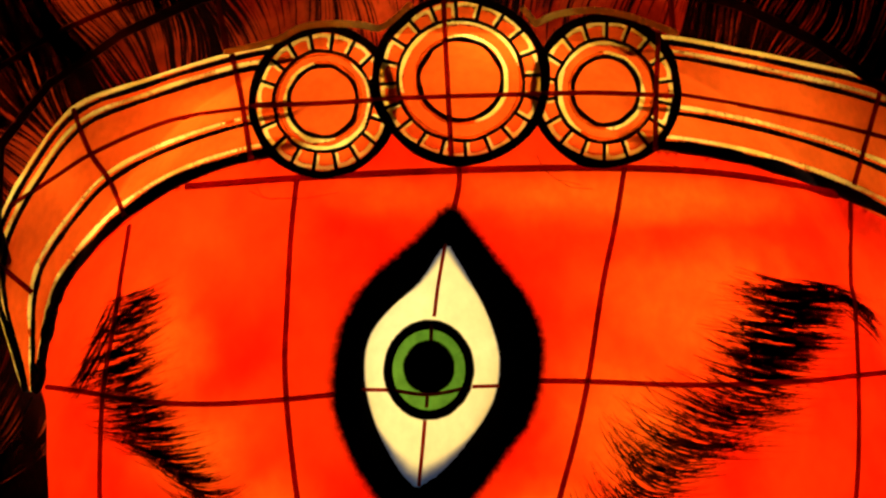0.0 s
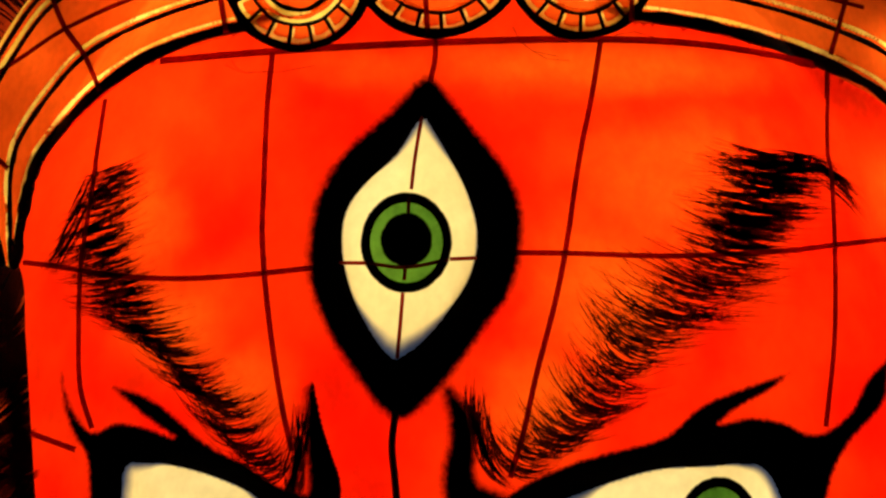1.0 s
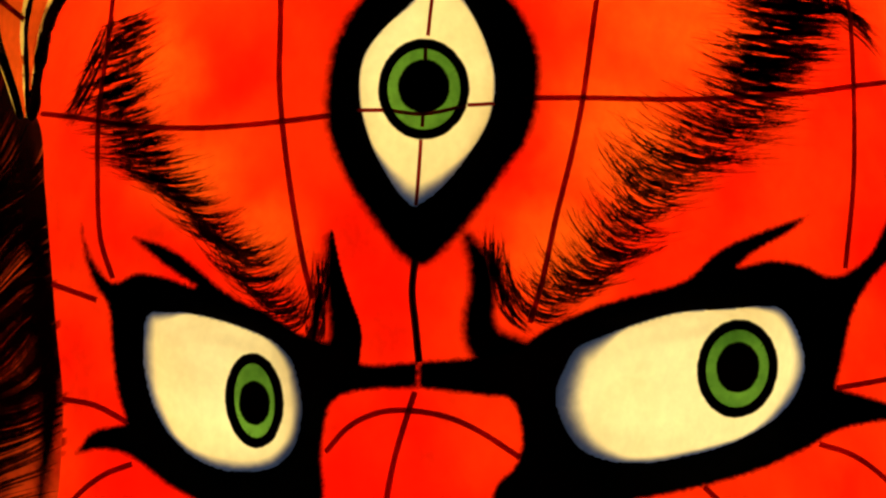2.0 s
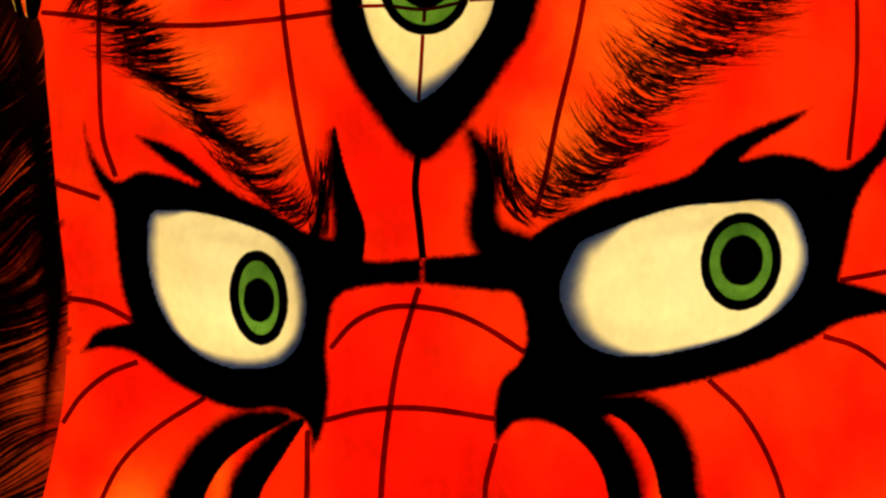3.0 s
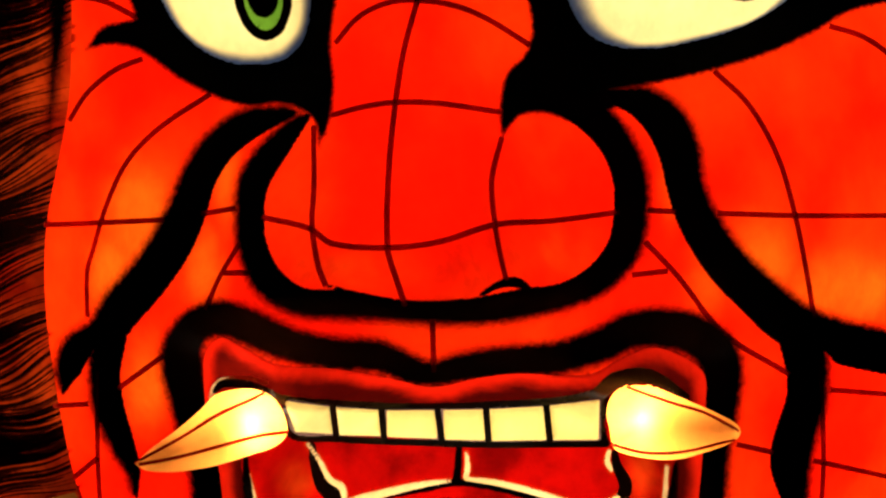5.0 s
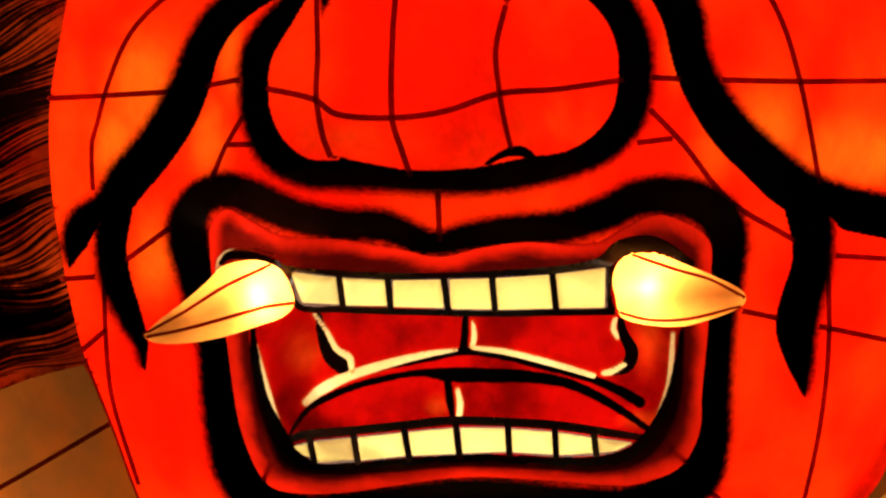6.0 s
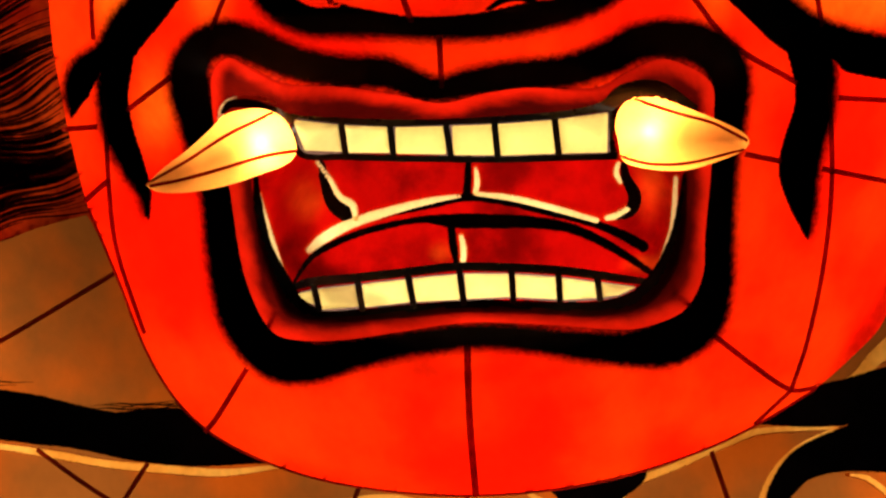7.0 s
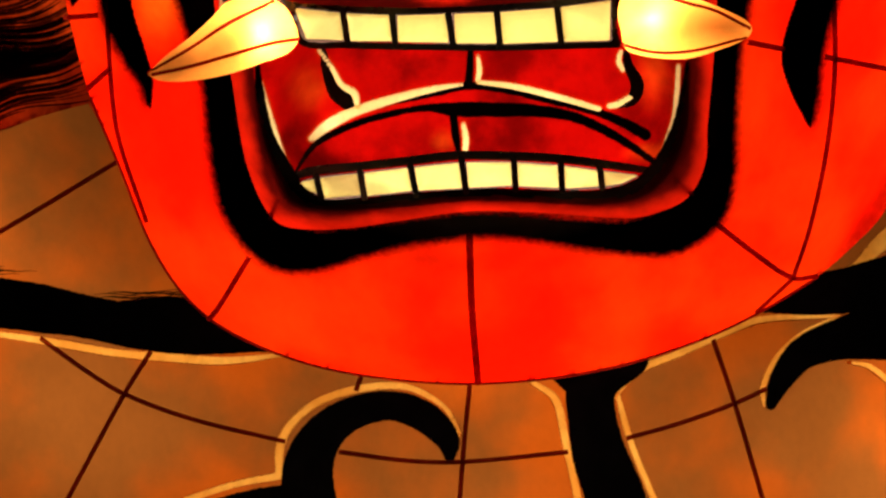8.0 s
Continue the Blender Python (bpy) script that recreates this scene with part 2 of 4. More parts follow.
def sheet(name, material, parent, fields, holes=(), lift=0.0, bulge=0.0, shoulder=40.0, cell=5.0, form=face_form, label="", extra=None, wash=None):
    """A skin cut to the union of the fields less the holes, laid lift above the form and domed by bulge."""
    pts = np.concatenate([f[1][:, :2] for f in fields])
    pad = 3 * cell + max(f[1][:, 2].max() + 15 if f[1].shape[1] > 2 else 0 for f in fields)
    u0, w0 = pts[:, :2].min(0) - pad
    u1, w1 = pts[:, :2].max(0) + pad
    us, ws = np.arange(u0, u1 + cell, cell), np.arange(w0, w1 + cell, cell)
    u, w = (a.T.copy() for a in np.meshgrid(us, ws, indexing="ij"))

    def near_only(shape, which=0, beyond=500.0):
        """The field inside its own surroundings, far outside elsewhere."""
        f, q = shape[which], shape[1]
        wide = 4 * cell + 16 + (q[:, 2].max() if q.shape[1] > 2 else 0)
        lo, hi = q[:, :2].min(0) - wide, q[:, :2].max(0) + wide
        rows, cols = np.flatnonzero((ws >= lo[1]) & (ws <= hi[1])), np.flatnonzero((us >= lo[0]) & (us <= hi[0]))
        out = np.full(u.shape, beyond)
        if len(rows) and len(cols):
            box = (slice(rows[0], rows[-1] + 1), slice(cols[0], cols[-1] + 1))
            out[box] = f(u[box], w[box])
        return out

    d = np.full(u.shape, 500.0)
    firm = np.ones(u.shape)
    for f in fields:
        this = near_only(f)
        if len(f) > 2:
            firm = np.where(this < d, near_only(f, 2, 1.0), firm)
        d = np.minimum(d, this)
    solid = np.maximum(-d, 0) * firm
    for hole in holes:
        d = np.maximum(d, -near_only(hole))
    gw, gu = np.gradient(d, cell)
    g2 = np.maximum(gu**2 + gw**2, 0.3)
    near = np.abs(d) < 0.72 * cell
    su, sw = np.where(near, -d * gu / g2, 0), np.where(near, -d * gw / g2, 0)
    u, w = u + np.clip(su, -cell, cell), w + np.clip(sw, -cell, cell)
    ok = (d < 0) | near
    e = np.where(solid < 0.72 * cell, 0, solid)
    h = form(u, w) + lift
    if bulge:
        k = np.clip(np.maximum(-d, 0) / shoulder, 0, 1)
        h = h + bulge * np.sqrt(1 - (1 - k) ** 2)
    if extra:
        h = h + extra(u, w)
    xyz = spot(u, w, h).reshape(-1, 3)
    ids = np.arange(u.size).reshape(u.shape)
    a, b, c, q = (x.ravel() for x in (ids[:-1, :-1], ids[:-1, 1:], ids[1:, 1:], ids[1:, :-1]))
    flat, dd = ok.ravel(), d.ravel()
    mean = (dd[a] + dd[b] + dd[c] + dd[q]) / 4
    faces = []
    full = flat[a] & flat[b] & flat[c] & flat[q] & (mean < 0.3 * cell)
    faces += np.stack([a, b, c, q], -1)[full].tolist()
    for tri, gone in (((a, b, c), q), ((b, c, q), a), ((c, q, a), b), ((q, a, b), c)):
        some = flat[tri[0]] & flat[tri[1]] & flat[tri[2]] & ~flat[gone]
        faces += np.stack(tri, -1)[some].tolist()
    used = np.unique(np.concatenate([np.array(f) for f in faces]))
    back = np.full(u.size, -1)
    back[used] = np.arange(len(used))
    me = bpy.data.meshes.new(name)
    me.from_pydata(xyz[used].tolist(), [], [[int(back[i]) for i in f] for f in faces])
    me.attributes.new("edge", "FLOAT", "POINT").data.foreach_set("value", (e.ravel()[used] / 1000).astype(np.float32))
    if wash:
        k = np.clip(wash(u, w, np.where(near, 0, np.maximum(-d, 0))), 0, 1)
        me.attributes.new("wash", "FLOAT", "POINT").data.foreach_set("value", k.ravel()[used].astype(np.float32))
    return adopt(name, me, material, parent, label)


def strands(name, material, parent, lines, lift=1.5, form=face_form, label=""):
    """Many thin brush hairs in one mesh; each line: points across, up, half width."""
    vs, fs, es = [], [], []
    for line in lines:
        p = np.array(line, float)
        t = np.gradient(p[:, :2], axis=0)
        t /= np.hypot(t[:, 0], t[:, 1])[:, None] + 1e-9
        nrm = np.stack([-t[:, 1], t[:, 0]], -1)
        for side, ed in ((-1, 0), (0, 1), (1, 0)):
            q = p[:, :2] + nrm * (side * p[:, 2:3])
            vs.append(spot(q[:, 0], q[:, 1], form(q[:, 0], q[:, 1]) + lift))
            es += [0.0 if not ed else 0.001] * len(p)
        n, base = len(p), len(es) - 3 * len(p)
        for s in (0, 1):
            for i in range(n - 1):
                fs.append((base + s * n + i, base + s * n + i + 1, base + (s + 1) * n + i + 1, base + (s + 1) * n + i))
    me = bpy.data.meshes.new(name)
    me.from_pydata(np.concatenate(vs).tolist(), [], fs)
    me.attributes.new("edge", "FLOAT", "POINT").data.foreach_set("value", np.array(es, np.float32))
    return tagged(adopt(name, me, material, parent, label), kind="stuff")


def rib(name, line, parent, thick=4.7, lift=0.0, form=face_form, material=None, extra=None, label=""):
    """A wire under a glued paper tape, a half-round ridge along a curve."""
    q = smoothed([p[:2] for p in line], False, 5)
    h = form(q[:, 0], q[:, 1]) + lift
    if extra is not None:
        h = h + extra(q[:, 0], q[:, 1])
    c = spot(q[:, 0], q[:, 1], h)
    t = np.gradient(c, axis=0)
    t /= np.linalg.norm(t, axis=1)[:, None] + 1e-12
    side = np.cross(t, (0, -1, 0))
    side /= np.linalg.norm(side, axis=1)[:, None] + 1e-12
    up = np.cross(side, t)
    vs, fs, n = [], [], len(c)
    for k in range(5):
        a = k * math.pi / 4
        vs += (c + (side * math.cos(a) + up * (0.15 + 0.8 * math.sin(a))) * thick / 1000).tolist()
    for k in range(4):
        for i in range(n - 1):
            fs.append((k * n + i, k * n + i + 1, (k + 1) * n + i + 1, (k + 1) * n + i))
    me = bpy.data.meshes.new(name)
    me.from_pydata(vs, [], fs)
    return adopt(name, me, material or WIRE, parent, label)


def thing(name, label, category, kind="", at=HEAD):
    ob = new(name)
    ob.matrix_world = at
    return tagged(ob, label, category, kind=kind)


# ---- the hall ----
def slab(name, lo, hi, material, label, category):
    bm = bmesh.new()
    bmesh.ops.create_cube(bm, size=1)
    for v in bm.verts:
        v.co = [lo[i] + (v.co[i] + 0.5) * (hi[i] - lo[i]) for i in range(3)]
    tagged(part(name, bm, material, None), label, category, kind="structure")


slab("floor", (-6, -4, -0.2), (6, 9, 0), FLOOR, "dark polished floor of the unlit hall", "floor")
slab("ceiling", (-6, -4, 6.0), (6, 9, 6.2), WALL, "dark ceiling of the unlit hall", "ceiling")
slab("wall_north", (-6, 9, 0), (6, 9.2, 6), WALL, "dark plain wall behind the lantern", "wall")
slab("wall_south", (-6, -4.2, 0), (6, -4, 6), WALL, "dark plain wall of the hall", "wall")
slab("wall_east", (6, -4, 0), (6.2, 9, 6), WALL, "dark plain wall of the hall", "wall")
slab("wall_west", (-6.2, -4, 0), (-6, 9, 6), WALL, "dark plain wall of the hall", "wall")

# ---- outlines of the face, millimetres on the reference plane ----
FACE = inside([(-718, 695), (-703, 577), (-688, 440), (-674, 310), (-660, 196), (-661, 100), (-666, 16), (-684, -84), (-706, -190), (-713, -270), (-711, -370), (-701, -460), (-688, -545), (-661, -672), (-612, -808), (-570, -932), (-522, -1022), (-460, -1088), (-366, -1143), (-255, -1183), (-121, -1208), (13, -1218), (165, -1210), (302, -1185), (430, -1145), (529, -1100), (636, -1036), (702, -980), (761, -913),
    (880, -600), (890, -300), (880, 100), (880, 500), (880, 900), (770, 1130), (500, 1240), (100, 1280), (-300, 1230), (-580, 1110), (-735, 940), (-775, 760)])
EYE_L = inside([(-513, 351), (-475, 356), (-425, 352), (-355, 334), (-294, 308), (-259, 276), (-242, 226), (-237, 176), (-249, 121), (-279, 86), (-324, 74), (-374, 76), (-424, 96), (-474, 141), (-504, 196), (-519, 256), (-522, 306)])
EYE_R = inside([(226, 266), (246, 300), (287, 320), (357, 347), (427, 367), (517, 375), (597, 380), (622, 365), (642, 327), (652, 277), (637, 227), (607, 187), (557, 152), (497, 126), (426, 108), (366, 98), (306, 101), (256, 121), (226, 161), (209, 216)])
EYE_T = inside([(-1, 993), (37, 933), (80, 852), (99, 780), (89, 708), (55, 646), (7, 584), (-40, 548), (-47, 548), (-73, 571), (-116, 641), (-141, 711), (-148, 772), (-138, 824), (-104, 872), (-55, 920), (-16, 984)])
LIPS = inside([(-435, -479), (-431, -434), (-402, -407), (-363, -425), (-303, -457), (-203, -464), (-103, -481), (-25, -498), (48, -483), (128, -474), (249, -479), (309, -450), (365, -429), (420, -447), (458, -478), (461, -529), (454, -640), (443, -752), (438, -824), (405, -885), (344, -913), (293, -920), (141, -906), (9, -900), (-113, -914), (-216, -926), (-297, -924), (-337, -911), (-366, -869), (-390, -796), (-402, -714), (-410, -642), (-428, -571)])
CAVITY = inside([(-364, -613), (-356, -705), (-338, -777), (-315, -834), (-285, -871), (-214, -877), (-113, -874), (10, -867), (141, -874), (253, -880), (314, -868), (360, -823), (388, -751), (401, -670), (402, -619), (298, -586), (273, -522), (177, -533), (57, -538), (-24, -539), (-115, -538), (-205, -532), (-285, -519), (-302, -573)])
UPPER_TEETH = inside([(-290, -520), (-205, -532), (-115, -539), (-19, -539), (67, -538), (177, -533), (272, -521), (273, -597), (181, -597), (71, -598), (-15, -594), (-114, -588), (-201, -585), (-274, -580)])
LOWER_TEETH = inside([(-294, -836), (-259, -828), (-182, -821), (-91, -813), (1, -807), (92, -809), (178, -817), (249, -828), (320, -840), (289, -855), (253, -862), (177, -863), (96, -856), (5, -857), (-87, -860), (-178, -867), (-249, -869), (-270, -856)])

SIDES = (
    ([(-752, 701), (-786, 792), (-810, 853), (-825, 925), (-820, 999), (-776, 1105), (-696, 1225), (-575, 1279), (-422, 1334), (-299, 1365)], [(-728, 704), (-717, 774), (-709, 815), (-700, 852), (-685, 894), (-643, 952), (-585, 1014), (-492, 1083), (-366, 1132), (-263, 1149)]),
    ([(303, 1398), (397, 1396), (511, 1378), (647, 1354), (771, 1328), (864, 1294), (946, 1206), (986, 1038)], [(318, 1176), (390, 1176), (503, 1162), (627, 1131), (735, 1089), (822, 1041), (873, 972), (903, 848)]),
)
BANDS = [inside(a + b[::-1]) for a, b in SIDES]
MEDALS = ((*(-240, 1251), 131, 140, 90, 63, 0.2, 18), (*(276, 1289), 134, 142, 92, 61, 0.5, 18), (*(10, 1301), 158, 157, 116, 77, 0.3, 20))
DISCS = [inside(oval(*m[:4])) for m in MEDALS]

# Orange patches in the red paper: part dye, part lantern glow painted in.
ORANGE_DYE_GLOW = ((450, 880, 230, 170, 0.55), (330, 660, 150, 160, 0.75), (215, 480, 100, 120, 0.8), (-500, 770, 90, 150, 0.5), (-430, 600, 110, 110, 0.75), (-310, 490, 90, 90, 0.7), (300, 1090, 330, 60, 0.7), (-100, 1080, 200, 50, 0.45),
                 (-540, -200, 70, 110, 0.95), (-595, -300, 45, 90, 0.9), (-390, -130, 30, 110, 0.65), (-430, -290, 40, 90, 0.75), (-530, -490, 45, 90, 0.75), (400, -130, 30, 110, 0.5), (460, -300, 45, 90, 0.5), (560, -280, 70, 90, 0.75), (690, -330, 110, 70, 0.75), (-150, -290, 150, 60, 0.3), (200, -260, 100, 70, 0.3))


def orange_dye_glow(u, w, depth):
    """Where orange dye and bulb glow are both painted into the red, beside the ink."""
    return np.max([k * bump_at(u, w, u0, w0, a, b) for u0, w0, a, b, k in ORANGE_DYE_GLOW], 0)


head = thing("paper_lantern_mask", "glowing red paper festival lantern shaped as a fierce three-eyed demon face", "lantern")
sheet("face", RED, head, [FACE], [EYE_L, EYE_R, EYE_T, LIPS, *[grown(b, -3) for b in (*BANDS, *DISCS)]], cell=8, label="red dyed paper skin with blotchy dye and painted orange glow", wash=orange_dye_glow)


def back_shell(name, loop, parent, rings, material, label):
    """Closes a lantern behind its front skin: rings of scale, depth."""
    q = smoothed(loop, True, 3)[:, :2]
    mid = q.mean(0)
    vs, fs, n = [], [], len(q)
    for k, h in rings:
        r = mid + (q - mid) * k
        vs += spot(r[:, 0], r[:, 1], np.full(n, float(h))).tolist()
    for j in range(len(rings) - 1):
        for i in range(n):
            fs.append((j * n + i, j * n + (i + 1) % n, (j + 1) * n + (i + 1) % n, (j + 1) * n + i))
    fs.append([(len(rings) - 1) * n + i for i in range(n)])
    me = bpy.data.meshes.new(name)
    me.from_pydata(vs, [], fs)
    return adopt(name, me, material, parent, label)


# eyes
def rim_wash(middle, half, widths):
    """Blue-black dye along the rim of an eye: how wide at its left, right, top and bottom."""
    def wash(u, w, depth):
        x, y = (u - middle[0]) / half[0], (w - middle[1]) / half[1]
        wide = 3 + widths[0] * step(-x, 0.35, 0.95) + widths[1] * step(x, 0.45, 0.95) + widths[2] * step(y, 0.45, 0.95) + widths[3] * step(-y, 0.45, 0.95)
        return 1 - step(depth / wide, -0.15, 1.0)
    return wash


def eye(name, outline, iris, pupil, lean, label, bulge, wash):
    white = sheet(name, CREAM, head, [outline], lift=-2, bulge=bulge, shoulder=90, cell=4, label=label, wash=wash)
    dome = lambda u, w: bulge * np.sqrt(1 - (1 - np.clip(-outline[0](u, w) / 90, 0, 1)) ** 2)
    (u, w, a, b), (pu, pw, pa, pb) = iris, pupil
    ring = inside(oval(u, w, a, b, lean))
    green = inside(oval(u, w, a - 15, b - 17, lean))
    dot = inside(oval(pu, pw, pa, pb, lean))
    sheet("iris", GREEN, white, [green], [dot], lift=1.2, cell=4, extra=dome, label="green dyed iris")
    sheet("iris_ring", BLACK, white, [grown(ring, 2)], [grown(green, -1)], lift=1.9, cell=3, extra=dome, label="black painted ring")
    sheet("pupil", BLACK, white, [grown(dot, 3)], lift=1.9, cell=4, extra=dome, label="black painted pupil")
    return white, dome


third, third_dome = eye("third_eye", EYE_T, (*(-30, 761), 81, 91), (*(-30, 766), 45, 47), 0, "upright cream paper eye with bluish shaded tips", 25, rim_wash((-25, 770), (125, 225), (4, 4, 22, 58)))
eye("eye", EYE_L, (*(-322, 200), 51, 84), (*(-322, 196), 26, 38), 6, "cream paper eye with bluish shaded rim", 45, rim_wash((-380, 215), (142, 141), (32, 28, 0, 30)))
eye("eye", EYE_R, (*(532, 268), 71, 87), (*(533, 270), 37, 44), -8, "wide cream paper eye with bluish shaded rim", 50, rim_wash((430, 240), (222, 142), (80, 30, 0, 14)))
for line in ([(-8, 992), (-18, 921), (-24, 857)], [(-34, 669), (-37, 613), (-41, 552)], [(-149, 721), (-98, 722)], [(48, 733), (95, 736)], [(-28, 843), (-28, 812)], [(-31, 715), (-32, 692)], [(-96, 722), (-30, 716), (46, 732)]):
    rib("eye_rib", line, third, 3.2, 1.0, extra=third_dome)

# black eye paint and strokes
sheet("third_eye_outline", BRISTLE, head, [grown(inside([(4, 1062), (39, 1027), (81, 974), (142, 897), (172, 824), (170, 732), (148, 665), (121, 626), (62, 538), (-2, 464), (-34, 445), (-67, 465), (-124, 539), (-166, 604), (-197, 685), (-201, 750), (-190, 832), (-148, 915), (-63, 998), (-13, 1055)]), 14)], [grown(EYE_T, -2)], lift=4, cell=5)
sheet("eye_outline", EDGED, head, [grown(inside([(-638, 527), (-618, 456), (-578, 408), (-535, 425), (-485, 418), (-433, 401), (-485, 436), (-554, 493), (-475, 469), (-410, 421), (-375, 392), (-305, 358), (-234, 318), (-164, 296), (-134, 269), (-32, 274), (-32, 225), (-134, 218), (-182, 200), (-196, 156), (-200, 96), (-195, 36), (-205, -34), (-226, -78), (-237, -24), (-283, 2), (-353, -1), (-403, 14), (-473, 49), (-534, 94), (-584, 109), (-639, 99), (-609, 141), (-549, 158), (-567, 216), (-578, 296), (-587, 366), (-610, 401), (-631, 456)]), 4)], [grown(EYE_L, -2)], lift=4, cell=5)
sheet("eye_outline", EDGED, head, [grown(inside([(-34, 274), (76, 285), (146, 305), (186, 332), (267, 372), (347, 397), (437, 425), (497, 478), (558, 508), (664, 547), (628, 513), (568, 478), (535, 450), (588, 462), (648, 456), (693, 436), (728, 443), (768, 478), (799, 538), (839, 579), (829, 498), (768, 423), (738, 367), (722, 297), (707, 237), (747, 227), (795, 214), (867, 197), (827, 182), (767, 173), (707, 157), (647, 122), (556, 82), (466, 56), (376, 36), (288, 22), (308, -4), (271, -18), (226, -32), (171, -16), (131, -22), (98, -62), (93, -4), (106, 56), (141, 96), (150, 146), (131, 206), (86, 212), (-34, 225)]), 4)], [grown(EYE_R, -2)], lift=4, cell=5)
sheet("frown_line", SPRAY, head, [brush([(-193, 492, 6), (-187, 432, 14), (-175, 372, 22), (-164, 322, 28), (-173, 270, 34)], 14.5, crisp=1)], lift=2.4, cell=3)
sheet("frown_line", SPRAY, head, [brush([(53, 494, 8), (74, 447, 20), (79, 397, 24), (74, 347, 28), (89, 304, 34), (137, 283, 34)], 14.5)], lift=2.4, cell=3)
sheet("cheek_stroke", SPRAY, head, [brush([(-284, -9, 14), (-349, -29, 28), (-404, -70, 31), (-440, -125, 32), (-460, -180, 35), (-489, -240, 38), (-530, -300, 38), (-578, -355, 38), (-611, -400, 34), (-654, -430, 34), (-677, -465, 22), (-685, -495, 8)], 14.5, crisp=1),
    brush([(-603, -410, 32), (-611, -471, 29), (-605, -531, 29), (-584, -592, 24), (-564, -643, 15), (-559, -685, 6)], 14.5, crisp=1)], lift=2.2, cell=3)
sheet("cheek_stroke", SPRAY, head, [brush([(285, 21, 12), (350, 3, 30), (392, -35, 38), (414, -85, 37), (425, -145, 34), (447, -205, 36), (492, -276, 38), (555, -341, 40), (610, -387, 42), (681, -417, 40), (779, -440, 40), (861, -459, 36)], 14.5, crisp=-1),
    brush([(631, -407, 44), (642, -482, 38), (638, -533, 37), (620, -593, 38), (612, -634, 38), (617, -685, 28), (624, -726, 16), (627, -751, 6)], 14.5, crisp=-1)], lift=2.2, cell=3)
sheet("nose_outline", SPRAY, head, [brush([(-259, -23, 14), (-304, -73, 25), (-342, -131, 28), (-350, -191, 26), (-345, -251, 27), (-317, -311, 29), (-262, -347, 26), (-192, -352, 26), (-111, -362, 20), (-31, -367, 21), (49, -366, 24), (129, -354, 27), (209, -339, 24), (270, -309, 28), (315, -255, 31), (329, -184, 31), (325, -124, 31), (300, -64, 31), (260, -19, 32), (211, 21, 36)], 14.5, crisp=1)], lift=2.6, cell=3)
sheet("nostril", BLACK, head, [brush([(59, -337, 5), (94, -317, 9), (124, -314, 11), (147, -326, 7)])], lift=3)
sheet("nostril", BLACK, head, [brush([(-219, -315, 4), (-171, -332, 8), (-101, -349, 10)])], lift=3)
sheet("mouth_outline", SPRAY, head, [brush([(-461, -519, 36), (-470, -468, 39), (-471, -430, 38), (-447, -390, 34), (-401, -375, 34), (-347, -393, 34), (-282, -422, 32), (-202, -439, 31), (-122, -444, 30), (-63, -469, 27), (-25, -476, 24), (28, -465, 27), (98, -455, 29), (199, -448, 31), (269, -427, 33), (330, -400, 35), (390, -398, 38), (450, -416, 40), (485, -457, 40), (487, -519, 36), (474, -610, 31), (468, -671, 31), (464, -753, 31), (459, -835, 35)], 14.5), brush([(459, -835, 35), (434, -901, 44), (374, -942, 46), (293, -952, 34), (191, -941, 28), (90, -926, 25), (8, -923, 25), (-114, -936, 26), (-196, -950, 32), (-267, -962, 40), (-328, -950, 50), (-385, -891, 47), (-414, -816, 37), (-425, -734, 33), (-430, -652, 33), (-444, -591, 35), (-461, -519, 36)], 14.5)],
      [grown(LIPS, -2)], lift=6)

# mouth
FANG_ROOT = brush([(-420, -518, 3), (-413, -498, 5), (-395, -484, 4), (-352, -482, 2), (-322, -490, 2)])
sheet("lip", LIP, head, [LIPS], [CAVITY, FANG_ROOT], lift=-3, bulge=16, shoulder=35, cell=5, label="dark red lips with lighter edges")
PALES = ([(-268, -758, 6), (-241, -736, 9), (-190, -711, 8), (-118, -690, 7), (-47, -674, 5), (6, -667, 2)], [(32, -664, 3), (94, -673, 5), (175, -695, 5), (247, -718, 4)], [(33, -617, 2), (35, -642, 4), (31, -664, 3)], [(4, -739, 3), (8, -764, 5), (6, -788, 4)],
             [(-249, -599, 3), (-226, -634, 4), (-211, -663, 5), (-189, -678, 6), (-184, -703, 4)], [(287, -616, 3), (283, -633, 4), (291, -649, 3)], [(303, -698, 4), (281, -710, 5), (266, -713, 4)], [(-355, -654, 2), (-341, -715, 4), (-328, -767, 5), (-313, -810, 3)], [(390, -644, 3), (383, -731, 4), (372, -771, 5), (359, -804, 4)])
mouth = sheet("mouth_lining", MAW, head, [CAVITY], [UPPER_TEETH, LOWER_TEETH, *[brush(p, 0.3) for p in PALES]], lift=-6, cell=2.6, label="deep red paper mouth lining",
              wash=lambda u, w, depth: 0.5 * np.exp(-np.maximum(np.min([brush(p)[0](u, w) for p in PALES], 0), 0) / 4)
              + 0.42 * (bump_at(u, w, -270, -665, 38, 45) + bump_at(u, w, 345, -660, 32, 60) + bump_at(u, w, -30, -765, 26, 22) + bump_at(u, w, 330, -800, 40, 18)))
sheet("pale_line", PALE, mouth, [(lambda u, w: FANG_ROOT[0](u, w) - 1, FANG_ROOT[1])], lift=9, cell=3, label="unpainted cream line")
